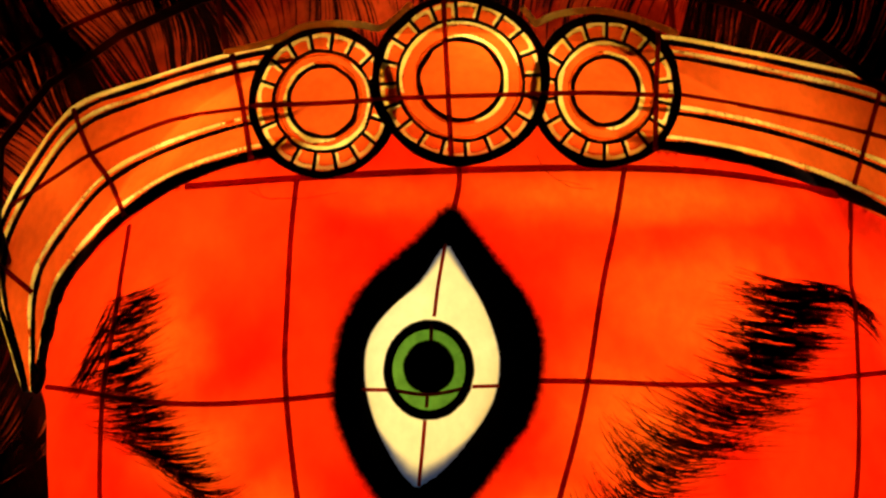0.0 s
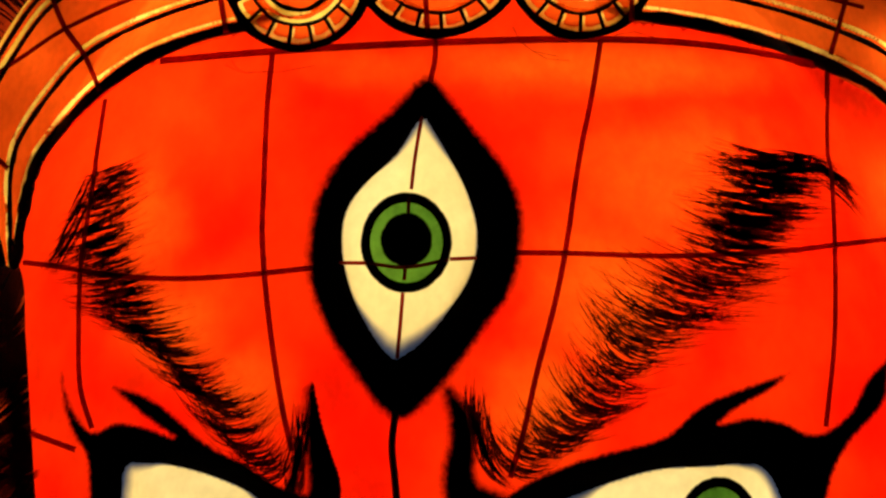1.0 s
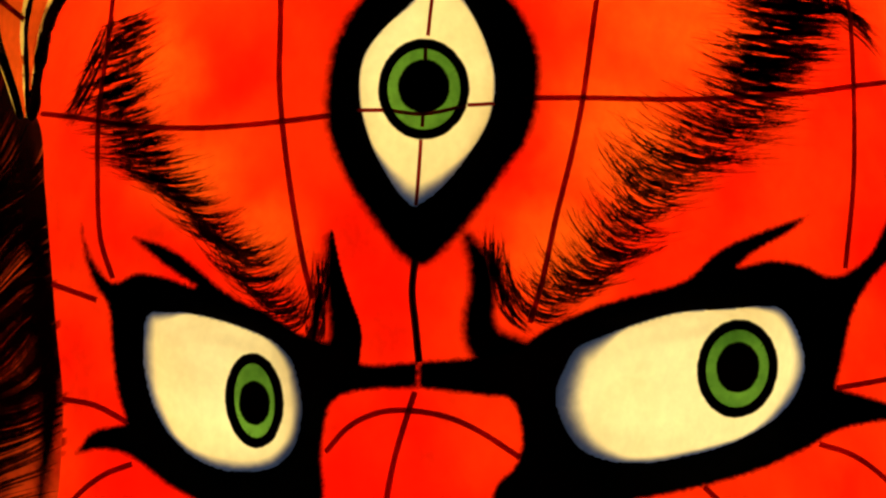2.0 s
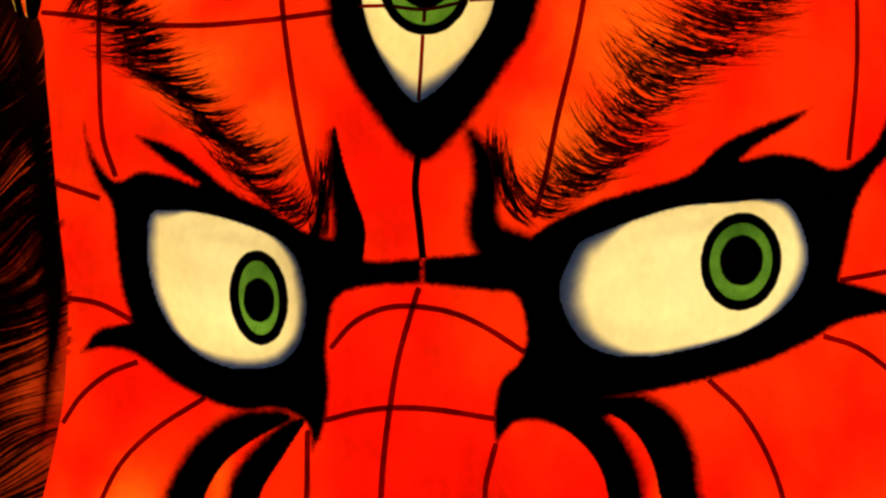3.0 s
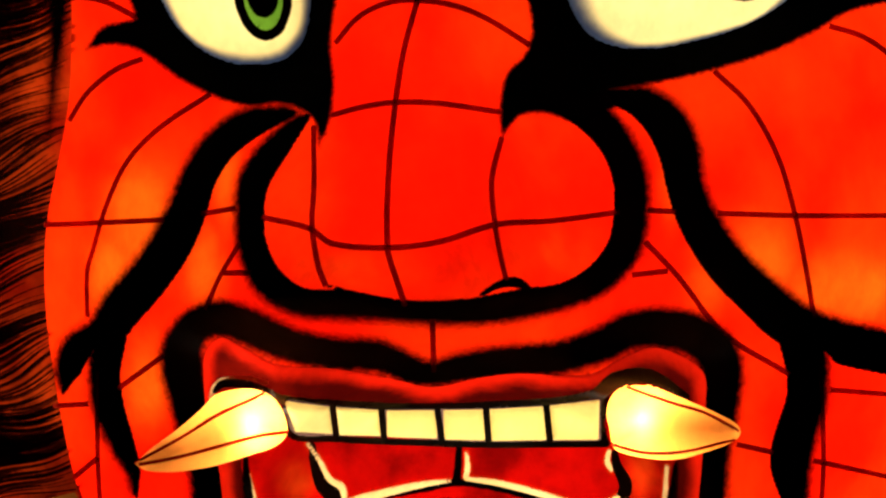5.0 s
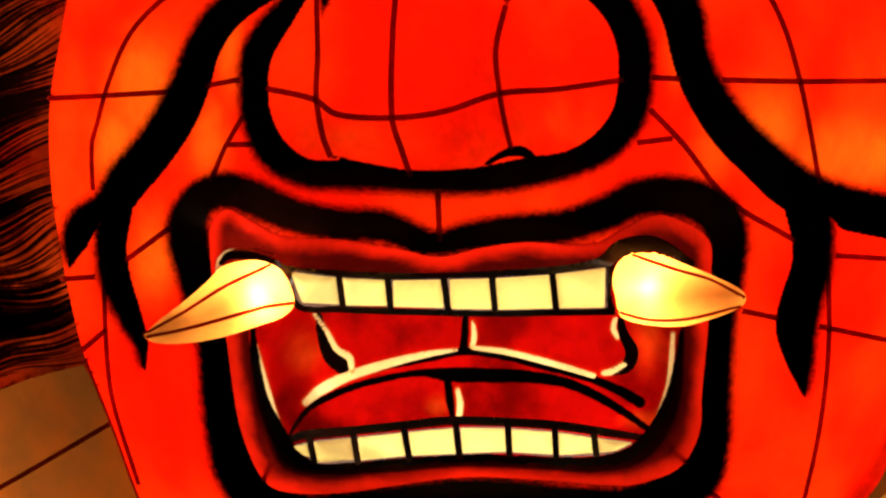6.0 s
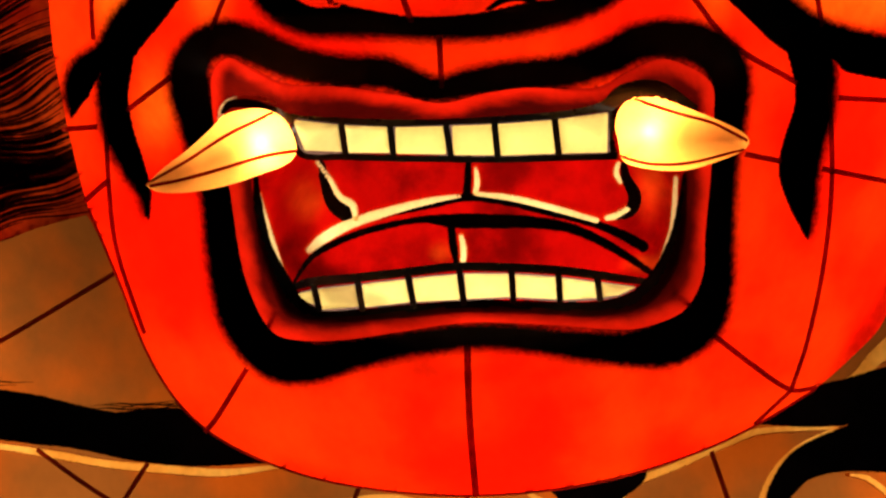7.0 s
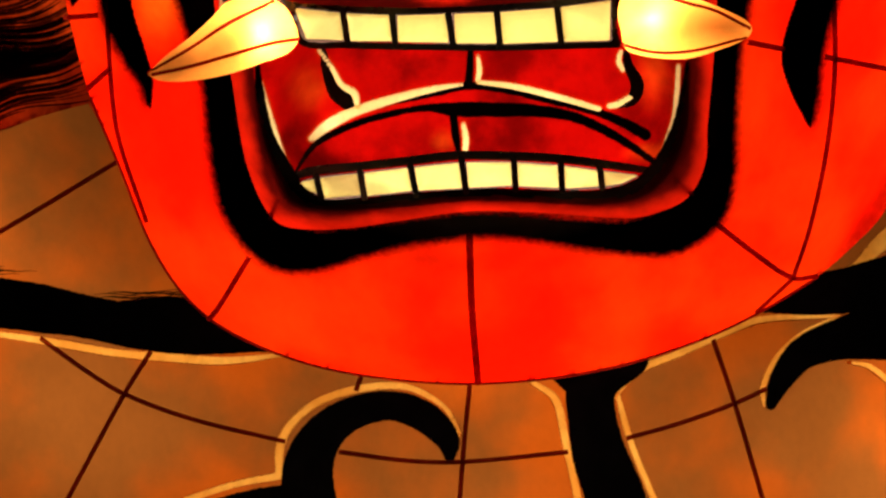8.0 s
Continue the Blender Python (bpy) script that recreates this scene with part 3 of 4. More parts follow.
sheet("mouth_rim", BLACK, mouth, [brush([(-361, -613, 6), (-356, -694, 11), (-345, -756, 14), (-319, -818, 19), (-295, -862, 21), (-235, -881, 15), (-113, -876, 15), (10, -869, 15), (141, -875, 15), (253, -879, 17), (324, -860, 21), (368, -812, 21), (393, -751, 17), (402, -690, 11), (406, -639, 6)])], [LOWER_TEETH], lift=3, cell=4)
sheet("gum_line", INK, mouth, [brush([(-414, -505, 4), (-400, -492, 7), (-365, -492, 8), (-325, -505, 8), (-295, -520, 8), (-205, -528, 7), (-104, -534, 7), (-24, -537, 8), (57, -534, 8), (198, -526, 8), (264, -515, 12), (299, -489, 15), (359, -482, 13), (424, -518, 6)])], [UPPER_TEETH], lift=14, cell=4)
sheet("gum_line", INK, mouth, [brush([(-300, -523, 7), (-286, -553, 9), (-275, -585, 7), (-202, -591, 6), (-116, -596, 6), (-15, -600, 6), (76, -603, 6), (181, -603, 6), (282, -603, 6), (272, -565, 7), (280, -525, 10)])], [UPPER_TEETH], lift=4, cell=4)
sheet("gum_line", INK, mouth, [brush([(-302, -827, 6), (-274, -817, 8), (-182, -810, 8), (-90, -802, 8), (-9, -795, 8), (92, -799, 8), (178, -806, 8), (249, -817, 8), (345, -833, 6)])], [LOWER_TEETH], lift=2, cell=4)
sheet("tongue_line", BLACK, mouth, [brush([(-300, -819, 4), (-267, -773, 7), (-221, -746, 8), (-160, -725, 8), (-68, -708, 8), (-7, -712, 15), (63, -714, 15), (134, -718, 13), (205, -732, 11), (275, -767, 10), (350, -820, 7)]),
    brush([(-200, -716, 3), (-118, -697, 5), (-47, -684, 6), (16, -670, 9), (74, -678, 8), (155, -699, 8), (245, -724, 9), (295, -746, 11), (330, -767, 12)]), brush([(21, -601, 8), (16, -666, 9)]), brush([(-13, -727, 9), (-10, -758, 9), (-6, -790, 6)])], [brush(p, 0.3) for p in PALES], lift=1.5, cell=2.6)
sheet("palate_line", INK, mouth, [brush([(-242, -602, 6), (-235, -640, 10), (-220, -676, 15), (-202, -694, 14)])], [brush(p, 0.3) for p in PALES], lift=1.5, cell=4)
sheet("palate_line", INK, mouth, [brush([(297, -619, 6), (301, -642, 9), (316, -675, 12), (308, -701, 11), (284, -711, 7)])], [brush(p, 0.3) for p in PALES], lift=1.5, cell=4)
for pale in PALES:
    sheet("pale_line", PALE, mouth, [brush(pale, 1.4)], lift=-4, cell=2.6, label="unpainted cream line")
for quad in ([(-290, -523), (-208, -534), (-204, -582), (-271, -578)], [(-199, -535), (-119, -540), (-118, -586), (-195, -584)], [(-108, -541), (-21, -541), (-19, -591), (-108, -588)], [(-7, -541), (65, -540), (68, -595), (-6, -593)],
             [(75, -540), (171, -535), (176, -595), (77, -596)], [(181, -534), (270, -524), (268, -595), (187, -595)]):
    sheet("upper_tooth", TOOTH, mouth, [inside(quad, 1)], lift=-2, bulge=14, shoulder=16, cell=4, label="cream paper tooth")
for quad in ([(-292, -838), (-265, -832), (-259, -858), (-275, -854)], [(-256, -830), (-188, -824), (-183, -863), (-250, -867)], [(-176, -823), (-97, -816), (-90, -857), (-173, -865)], [(-85, -815), (-5, -809), (-1, -855), (-81, -857)],
             [(8, -809), (88, -811), (91, -852), (11, -854)], [(99, -812), (173, -819), (175, -859), (98, -853)], [(183, -820), (244, -830), (247, -858), (182, -860)], [(252, -831), (317, -840), (286, -854), (254, -858)]):
    sheet("lower_tooth", TOOTH, mouth, [inside(quad, 1)], lift=-2, bulge=12, shoulder=14, cell=4, label="cream paper tooth")
for quad in ([(-205, -527), (-198, -588)], [(-118, -533), (-113, -594)], [(-19, -533), (-10, -598)], [(68, -533), (73, -602)], [(175, -528), (182, -600)], [(-263, -825), (-255, -867)], [(-184, -819), (-177, -868)], [(-93, -811), (-84, -865)],
             [(-1, -800), (6, -862)], [(93, -804), (95, -860)], [(177, -812), (179, -864)], [(247, -824), (251, -861)]):
    sheet("tooth_gap", INK, mouth, [brush([(*p, 6) for p in quad], 0, 1)], lift=10, cell=3)


def fang(outline, base, tip, ribs, label):
    """A hollow paper fang that swings forward to its tip, closed behind by an added light stop."""
    reach = math.hypot(tip[0] - base[0], tip[1] - base[1])
    form = lambda u, w: 398 + 80 * np.clip(np.hypot(u - base[0], w - base[1]) / reach, 0, 1) ** 1.4
    skin = sheet("fang", FANG, head, [outline], lift=0, bulge=62, shoulder=52, cell=4, form=form, label=label)
    dome = lambda u, w: 62 * np.sqrt(1 - (1 - np.clip(-outline[0](u, w) / 52, 0, 1)) ** 2)
    # Unseen backing, added to keep the fang bulb off the black paint.
    sheet("fang_light_stop", BACKING, skin, [grown(outline, -3)], lift=-1.5, cell=5, form=form, label="unseen backing that stops light leaking from the fang")
    for line in ribs:
        rib("fang_rib", line, skin, 3.0, 0.5, form, extra=dome)


fang(inside([(-414, -512), (-385, -503), (-345, -501), (-310, -517), (-291, -548), (-286, -582), (-308, -604), (-349, -618), (-410, -637), (-481, -648), (-536, -646), (-558, -634), (-525, -604), (-478, -570), (-437, -535)]), *[(-352, -557), (-553, -633)],
     ([(-555, -632), (-479, -590), (-407, -546), (-327, -510)], [(-549, -635), (-480, -622), (-409, -604), (-337, -585), (-286, -578)]), "glowing cream paper fang with wire ribs")
fang(inside([(288, -576), (283, -545), (293, -515), (319, -497), (359, -498), (409, -518), (469, -544), (509, -565), (521, -581), (512, -597), (469, -615), (408, -631), (347, -628), (297, -612)]), *[(338, -559), (517, -583)],
     ([(319, -502), (399, -530), (459, -549), (517, -581)], [(289, -602), (348, -618), (418, -617), (511, -595)]), "glowing cream paper fang with wire ribs")

# wire ribs of the face
for line in ([(-282, 1101), (-288, 995), (-289, 850), (-289, 775), (-282, 694), (-266, 582), (-243, 461), (-223, 381)], [(313, 1142), (298, 1036), (279, 932), (256, 756), (237, 653), (208, 531), (185, 419), (164, 344)], [(725, 1098), (725, 946), (732, 910), (739, 756), (738, 603), (723, 448)], [(-580, 1007), (-590, 912), (-597, 831), (-610, 707), (-609, 595), (-601, 484), (-577, 412)], [(-711, 707), (-648, 701), (-557, 688), (-435, 685), (-315, 695), (-194, 711)], [(150, 747), (251, 749), (453, 749), (656, 764), (737, 776), (859, 793)]):
    rib("wire_rib", line, head)
for line in ([(13, 1142), (13, 1100), (5, 1056)], [(-39, 218), (-49, 186), (-74, 96), (-89, 6), (-101, -104), (-105, -251), (-91, -302), (-75, -351)], [(-26, -378), (-25, -423), (-24, -469)], [(-194, 111), (-154, 156), (-104, 181), (-54, 186), (16, 176), (76, 151), (148, 106)], [(-201, -16), (-144, -1), (-89, 6), (-14, 4), (94, -12)]):
    rib("wire_rib", line, head)
for line in ([(-325, -196), (-243, -216), (-203, -243), (-105, -251), (-13, -241), (86, -211), (186, -205), (306, -190)], [(-234, -36), (-234, -141), (-238, -211), (-228, -282), (-214, -320)], [(98, -58), (80, -133), (85, -208), (94, -263), (105, -311)], [(-710, -207), (-622, -204), (-497, -199)], [(-534, 86), (-584, 66), (-633, 26), (-665, -22)], [(-415, 23), (-503, -34), (-563, -94), (-602, -174), (-627, -254), (-637, -289), (-638, -370)]):
    rib("wire_rib", line, head)
for line in ([(-683, 401), (-603, 374)], [(-659, 198), (-604, 188), (-544, 158)], [(-698, -529), (-636, -526)], [(-665, -657), (-619, -619)], [(-433, -189), (-371, -179)], [(-366, -241), (-402, -301), (-427, -356)]):
    rib("wire_rib", line, head)
for line in ([(-394, -294), (-343, -294)], [(-584, -498), (-502, -439)], [(474, 58), (536, -3), (586, -93), (616, -193), (635, -285), (651, -379)], [(479, -193), (625, -198), (845, -199)], [(675, 137), (737, 117), (795, 75), (846, 17)], [(352, -243), (410, -305), (490, -406), (606, -479)]):
    rib("wire_rib", line, head)
for line in ([(328, -302), (392, -295)], [(356, -187), (407, -190)], [(705, 235), (795, 252), (868, 272)], [(678, -508), (801, -518)], [(511, -604), (577, -619)], [(648, -634), (801, -668)]):
    rib("wire_rib", line, head)
for line in ([(662, -452), (668, -645), (654, -798), (624, -942), (593, -1036)], [(454, -931), (527, -991), (593, -1036), (636, -1033)], [(593, -1036), (526, -1098)], [(-388, -970), (-449, -1064), (-467, -1085)], [(-622, -465), (-622, -648), (-613, -750), (-571, -901)], [(-328, -862), (-349, -902)]):
    rib("wire_rib", line, head)
rib("wire_rib", [(373, -847), (413, -877)], head)
rib("wire_rib", [(10, -939), (11, -1076), (19, -1217)], head, 6.0)
rib("chin_edge_wire", [(-661, -672), (-612, -808), (-570, -932), (-522, -1022), (-460, -1088), (-366, -1143), (-255, -1183), (-121, -1208), (13, -1218), (165, -1210), (302, -1185), (430, -1145), (529, -1100), (636, -1036)], head, 3.0)
rib("brow_rib", [(-481, 1081), (-287, 1103), (0, 1127), (308, 1142), (514, 1136), (750, 1099)], head, 8, -4)
strands("sketch_line", HAIRLINE, head, [[(*p, 0.9) for p in line] for line in ([(-356, 1088), (-345, 1072), (-327, 1064), (-286, 1069)], [(-368, 1079), (-337, 1065), (-265, 1068), (-204, 1082)], [(153, 1163), (166, 1137), (190, 1119), (237, 1110)], [(190, 1119), (216, 1105), (257, 1103)], [(339, 1153), (375, 1160), (426, 1146)])], 1.2, label="faint sketch marks")
rib("nose_bridge_line", [(-41, 457), (-46, 397), (-39, 336), (-32, 271)], head, 6, 1, material=BACKING)


# eyebrows: curved tapering brush hairs along a spine
def brow(spine, tips, count, label, seed, tight=0.4, broad=1.0):
    """spine: across, up, half width; tips: angle, length, bend at the same stations; count: loaded brush dabs, each of several hairs."""
    rng = random.Random(seed)
    s, lines = smoothed(spine, False, 10), []
    tip = np.array(tips, float)
    for dab in range(count):
        k = min(max((dab + rng.random()) / count, 0), 1)
        off0, veer, grow, curl = rng.gauss(0, tight), rng.gauss(0, 5), rng.uniform(0.75, 1.2), rng.gauss(0, 8)
        for hair_no in range(rng.randint(5, 9)):
            kk = min(max(k + rng.gauss(0, 0.008), 0), 1)
            i = kk * (len(s) - 1)
            j = min(int(i), len(s) - 2)
            a, t = s[j] * (1 - i + j) + s[j + 1] * (i - j), s[j + 1] - s[j]
            ang, length, bend = (np.interp(kk * (len(tip) - 1), range(len(tip)), tip[:, c]) for c in range(3))
            off = (off0 + rng.gauss(0, 0.12)) * a[2]
            ln = math.hypot(t[0], t[1]) + 1e-9
            core = hair_no < 2
            length *= grow * (0.6 if core else rng.uniform(0.7, 1.2))
            bend = radians(bend + curl + rng.gauss(0, 4))
            wide = (rng.uniform(1.6, 3.2) if core else rng.uniform(0.7, 1.7)) * broad
            b0, n = radians(ang + veer + rng.gauss(0, 2.5)), 10
            run = [b0 + bend * (f / (n - 2) - 0.5) for f in range(n - 1)]
            xs = np.concatenate([[0], np.cumsum(np.cos(run))]) * length / (n - 1)
            ys = np.concatenate([[0], np.cumsum(np.sin(run))]) * length / (n - 1)
            x, y = a[0] - t[1] / ln * off - xs[n // 2], a[1] + t[0] / ln * off - ys[n // 2]
            lines.append([(x + xs[f], y + ys[f], max(0.3, wide * math.sin(math.pi * min(1, f / (n - 1) * 0.88 + 0.1)))) for f in range(n)])
    strands("eyebrow", BROW_INK, head, lines, 1.6, label=label)


brow([(-540, 890, 14), (-552, 835, 18), (-560, 780, 20), (-566, 730, 20), (-545, 680, 18), (-518, 631, 16), (-490, 598, 16), (-455, 565, 15), (-420, 528, 15), (-393, 490, 15), (-352, 450, 16), (-322, 410, 18), (-275, 368, 18), (-240, 335, 18)],
     [(26, 115, 12), (26, 135, 12), (25, 150, 14), (22, 160, 16), (14, 165, 20), (6, 185, 25), (0, 155, 35), (-8, 135, 55), (-10, 145, 70), (-12, 150, 85), (-12, 165, 100), (-4, 165, 110), (8, 140, 115), (25, 130, 110)], 116, "black brush-stroked eyebrow", 3)
brow([(-575, 880, 8), (-578, 800, 14), (-572, 735, 16), (-545, 690, 16), (-510, 632, 14)], [(30, 70, 10), (25, 95, 10), (22, 110, 15), (14, 110, 20), (4, 120, 25)], 18, "dense black hairs of the eyebrow", 13, broad=1.3)
brow([(-222, 300, 14), (-208, 370, 22), (-205, 440, 22)], [(75, 110, 40), (82, 130, 25), (92, 120, 10)], 20, "upright hairs of the eyebrow", 4)
brow([(-645, 728, 16), (-622, 790, 18), (-596, 856, 14)], [(62, 120, 5), (64, 130, 5), (66, 90, 5)], 14, "dry brushed edge of the eyebrow", 6)
brow([(640, 932, 20), (628, 880, 24), (605, 820, 24), (570, 752, 20), (525, 697, 18), (472, 648, 18), (405, 598, 16), (365, 545, 16), (325, 490, 16), (285, 440, 16), (235, 395, 18), (170, 350, 18)],
     [(-6, 235, 10), (-6, 225, 15), (-9, 225, 20), (-8, 245, 25), (-8, 265, 35), (-12, 255, 50), (-18, 220, 65), (-22, 190, 80), (-22, 175, 90), (-15, 165, 90), (-12, 170, 95), (-30, 130, 85)], 122, "black brush-stroked eyebrow", 5)
brow([(655, 940, 30), (640, 880, 34), (605, 815, 34), (560, 750, 20)], [(-3, 200, 5), (-6, 210, 10), (-8, 190, 20), (-8, 160, 25)], 44, "dense black hairs of the eyebrow", 7, broad=1.5)
brow([(690, 935, 14), (745, 905, 22), (775, 870, 22)], [(-12, 150, -30), (-35, 150, -35), (-48, 110, -25)], 10, "trailing hairs of the eyebrow", 8)
brow([(84, 440, 14), (106, 425, 24), (128, 390, 24), (140, 340, 18)], [(-86, 130, 12), (-80, 140, 25), (-70, 130, 40), (-45, 110, 70)], 22, "upright hairs of the eyebrow", 9)

# ---- headband with three medallions ----
def across(tops, bottoms, ks):
    """Curves at fractions of the way from the top edge to the bottom edge of a band."""
    return [[(a[0] + (b[0] - a[0]) * k, a[1] + (b[1] - a[1]) * k) for a, b in zip(tops, bottoms)] for k in ks]


band_lift = 15
hand = random.Random(21)
band = None
for (tops, bottoms), loop in zip(SIDES, BANDS):
    dome = lambda u, w: 14 * np.sqrt(1 - (1 - np.clip(-loop[0](u, w) / 30, 0, 1)) ** 2)
    piping = [brush([(*p, hand.uniform(1.3, 3.2)) for p in smoothed(across(tops, bottoms, (k,))[0], False, 3)[:, :2]], 0, 3) for k in (0.012, 0.13, 0.60, 0.865)]
    band = sheet("headband", ORANGE, head, [loop], [*DISCS, *[grown(p, 0.8) for p in piping]], lift=band_lift - 14, cell=2.8, extra=dome, label="orange paper headband with black and yellow lines")
    for k, wide in ((0.055, 4.6), (0.175, 4.6), (0.655, 4.6), (0.94, 11.0)):
        sheet("band_line", INK, band, [brush([(*p, wide * hand.uniform(0.75, 1.2)) for p in smoothed(across(tops, bottoms, (k,))[0], False, 3)[:, :2]], 0, 3)], lift=band_lift - 12, cell=3, extra=dome)
    for line in piping:
        sheet("band_piping", PIPING, band, [grown(line, 2.0)], lift=band_lift - 13.2, cell=2.8, extra=dome, label="thin yellow piping")
for line in ([(-797, 1036), (-728, 1086), (-659, 1136), (-519, 1204), (-396, 1230), (-293, 1244)], [(-695, 1220), (-660, 1141), (-621, 1089), (-589, 1022)], [(-810, 926), (-746, 876)], [(-412, 1336), (-393, 1267), (-366, 1135)], [(388, 1288), (513, 1271), (668, 1244), (790, 1216)], [(782, 1318), (756, 1220), (730, 1124)]):
    rib("band_rib", line, band, 5.2, band_lift - 2)


def hand_ring(u, w, r, q, halves):
    """A ring drawn freehand, its half widths given round the turn."""
    n = len(halves)
    pts = [(u + math.cos(k * 2 * math.pi / n) * (r + hand.gauss(0, 0.9)), w + math.sin(k * 2 * math.pi / n) * (r * q + hand.gauss(0, 0.9)), h) for k, h in enumerate(halves)]
    return brush(pts + pts[:1], 0, 3)


def medallion(u, w, a, b, ring, core, turn, teeth, lift):
    """A disc with a toothed rim and a ringed core."""
    up, q, whole = lift + 5, b / a, inside(oval(u, w, a, b))
    dome = lambda x, y: 5 * np.sqrt(1 - (1 - np.clip(-whole[0](x, y) / 20, 0, 1)) ** 2)
    light = []
    for r in (ring - 6, core + 7):
        lean = hand.uniform(0, 6.3)
        light.append(hand_ring(u, w, r, q, [0.7 + 3.6 * max(0, 0.35 + math.sin(k * 0.2618 + lean) + 0.5 * math.sin(k * 0.7854 + 2 * lean)) / 1.6 for k in range(24)]))
    for i in range(teeth):
        k, wide = (i + turn) * 2 * math.pi / teeth, 2 * math.pi / teeth
        at = lambda f, r: (u + math.cos(k + f * wide) * r, w + math.sin(k + f * wide) * r * q, 2.8)
        light.append(brush([at(0.13, ring + 7), at(0.10, a - 15), at(0.5, a - 13), at(0.93, a - 15)], 0, 2))
    disc = sheet("medallion", ORANGE, head, [whole], [*([] if a > 150 else DISCS[2:]), *[grown(p, 0.5) for p in light]], lift=lift, cell=2.6, extra=dome, label="round orange paper medallion with toothed rim")
    for p in light:
        sheet("medallion_piping", PIPING, disc, [grown(p, 1.4)], lift=lift + 0.8, cell=2.5, extra=dome, label="thin yellow piping")
    sheet("rim_line", INK, disc, [hand_ring(u, w, a - 2, b / a, [8.2 * hand.uniform(0.8, 1.25) for _ in range(24)])], lift=up + 3, cell=3)
    for r, wide in ((ring, 3.6), (core, 4.6)):
        sheet("ring_line", INK, disc, [hand_ring(u, w, r, q, [wide * hand.uniform(0.75, 1.2) for _ in range(24)])], lift=up + 2, cell=2.5)
    for i in range(teeth):
        k = (i + turn) * 2 * math.pi / teeth
        c, s = math.cos(k), math.sin(k)
        sheet("tooth_line", INK, disc, [brush([(u + c * ring, w + s * ring * q, 3.6), (u + c * (a - 8), w + s * (b - 8), 3.6)], 0, 1)], lift=up + 2, cell=2.5)
    return disc


for m in MEDALS:
    mid = medallion(*m, band_lift + (10 if m[2] > 150 else 3))
for line in ([(-371, 1238), (-211, 1250), (-108, 1261), (99, 1275), (254, 1284), (399, 1283)], [(-27, 1463), (-18, 1344), (-1, 1142)], [(371, 1401), (369, 1293), (369, 1176)]):
    rib("medallion_rib", line, mid, 4.6, band_lift + 17)

# ---- hair ----
HAIR_EDGE = [(-1300, 1900), (1300, 1900), (1250, 300), (850, 300), (0, 700), (-600, 300), (-600, -700), (-603, -812), (-664, -684), (-756, -706), (-818, -728), (-972, -763), (-1150, -860), (-1300, 0)]
CROWN = ([(-422, 1339, 3), (-330, 1364, 4), (-289, 1389, 4), (-238, 1399, 4), (-175, 1399, 4), (-142, 1394, 4), (-113, 1415, 3), (-88, 1441, 3)], [(120, 1441, 3), (145, 1412, 4), (183, 1431, 4), (250, 1441, 4), (313, 1433, 4), (365, 1416, 4), (402, 1404, 4)])
hair = sheet("hair", HAIR, head, [inside(HAIR_EDGE, 3)], [grown(FACE, -25), *[grown(b, -5) for b in (*BANDS, *DISCS)], *[brush(p, 1.0) for p in CROWN]], cell=9, form=hair_form, label="dark brown paper hair with black brush strokes")
for line in CROWN:
    sheet("crown_piping", PIPING, hair, [brush(line, 2.2)], lift=0, cell=3, form=lambda u, w: 80.0 + 0 * u, label="pale piping along the medallions")
dice = np.random.default_rng(11)


def flow(u, w):
    """Which way the hair is combed, radians: up and away from the brow, backward beside the cheek, in loose waves."""
    beside = step(-u, 520, 700) * step(-w, -1000, -750)
    back = np.radians(np.interp(w, (-800, -300, 200, 600, 900, 1050), (12, 22, 28, 52, 96, 126)))
    away = np.arctan2(w - 250, u - 20)
    return away + (back - away) * beside + 0.16 * np.sin(u / 47 + w / 61) + 0.13 * np.sin(w / 29 - u / 150) + 0.10 * np.sin(w / 113 + u / 37)


n = 38000
u, w = dice.uniform(-1150, 1150, n), dice.uniform(-850, 1750, n)
thick = np.sin(u / 83 + 1.3 * np.sin(w / 71)) + np.sin(w / 57 + 1.1 * np.sin(u / 97)) + dice.normal(0, 0.6, n)
length, wide = dice.uniform(120, 380, n), dice.uniform(1.0, 3.6, n) * np.where(thick > 0.5, 1.9, 1.0)
path = []
for f in np.linspace(0, 1, 14):
    path.append(np.stack([u, w, np.maximum(0.4, wide * math.sin(math.pi * (0.06 + 0.88 * f)))], -1))
    a = flow(u, w)
    u, w = u + np.cos(a) * length / 13, w + np.sin(a) * length / 13
path = np.stack(path, 1)
room = inside(HAIR_EDGE, 3)[0](path[:, :, 0], path[:, :, 1]).max(1) < -3
for line in CROWN:
    room &= brush(line)[0](path[:, :, 0], path[:, :, 1]).min(1) > 6
lines = path[room & (thick > -1.4) & ((path[:, 0, 0] < -560) | (path[:, 0, 1] > 900))][:10500]
for line in ([(-835, 1295), (-735, 1363), (-634, 1415), (-540, 1450)], [(-452, 1490), (-436, 1410), (-420, 1345)], [(388, 1500), (394, 1450), (398, 1405)]):
    rib("hair_rib", line, hair, 5.5, 0, hair_form, WIRE)
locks = []
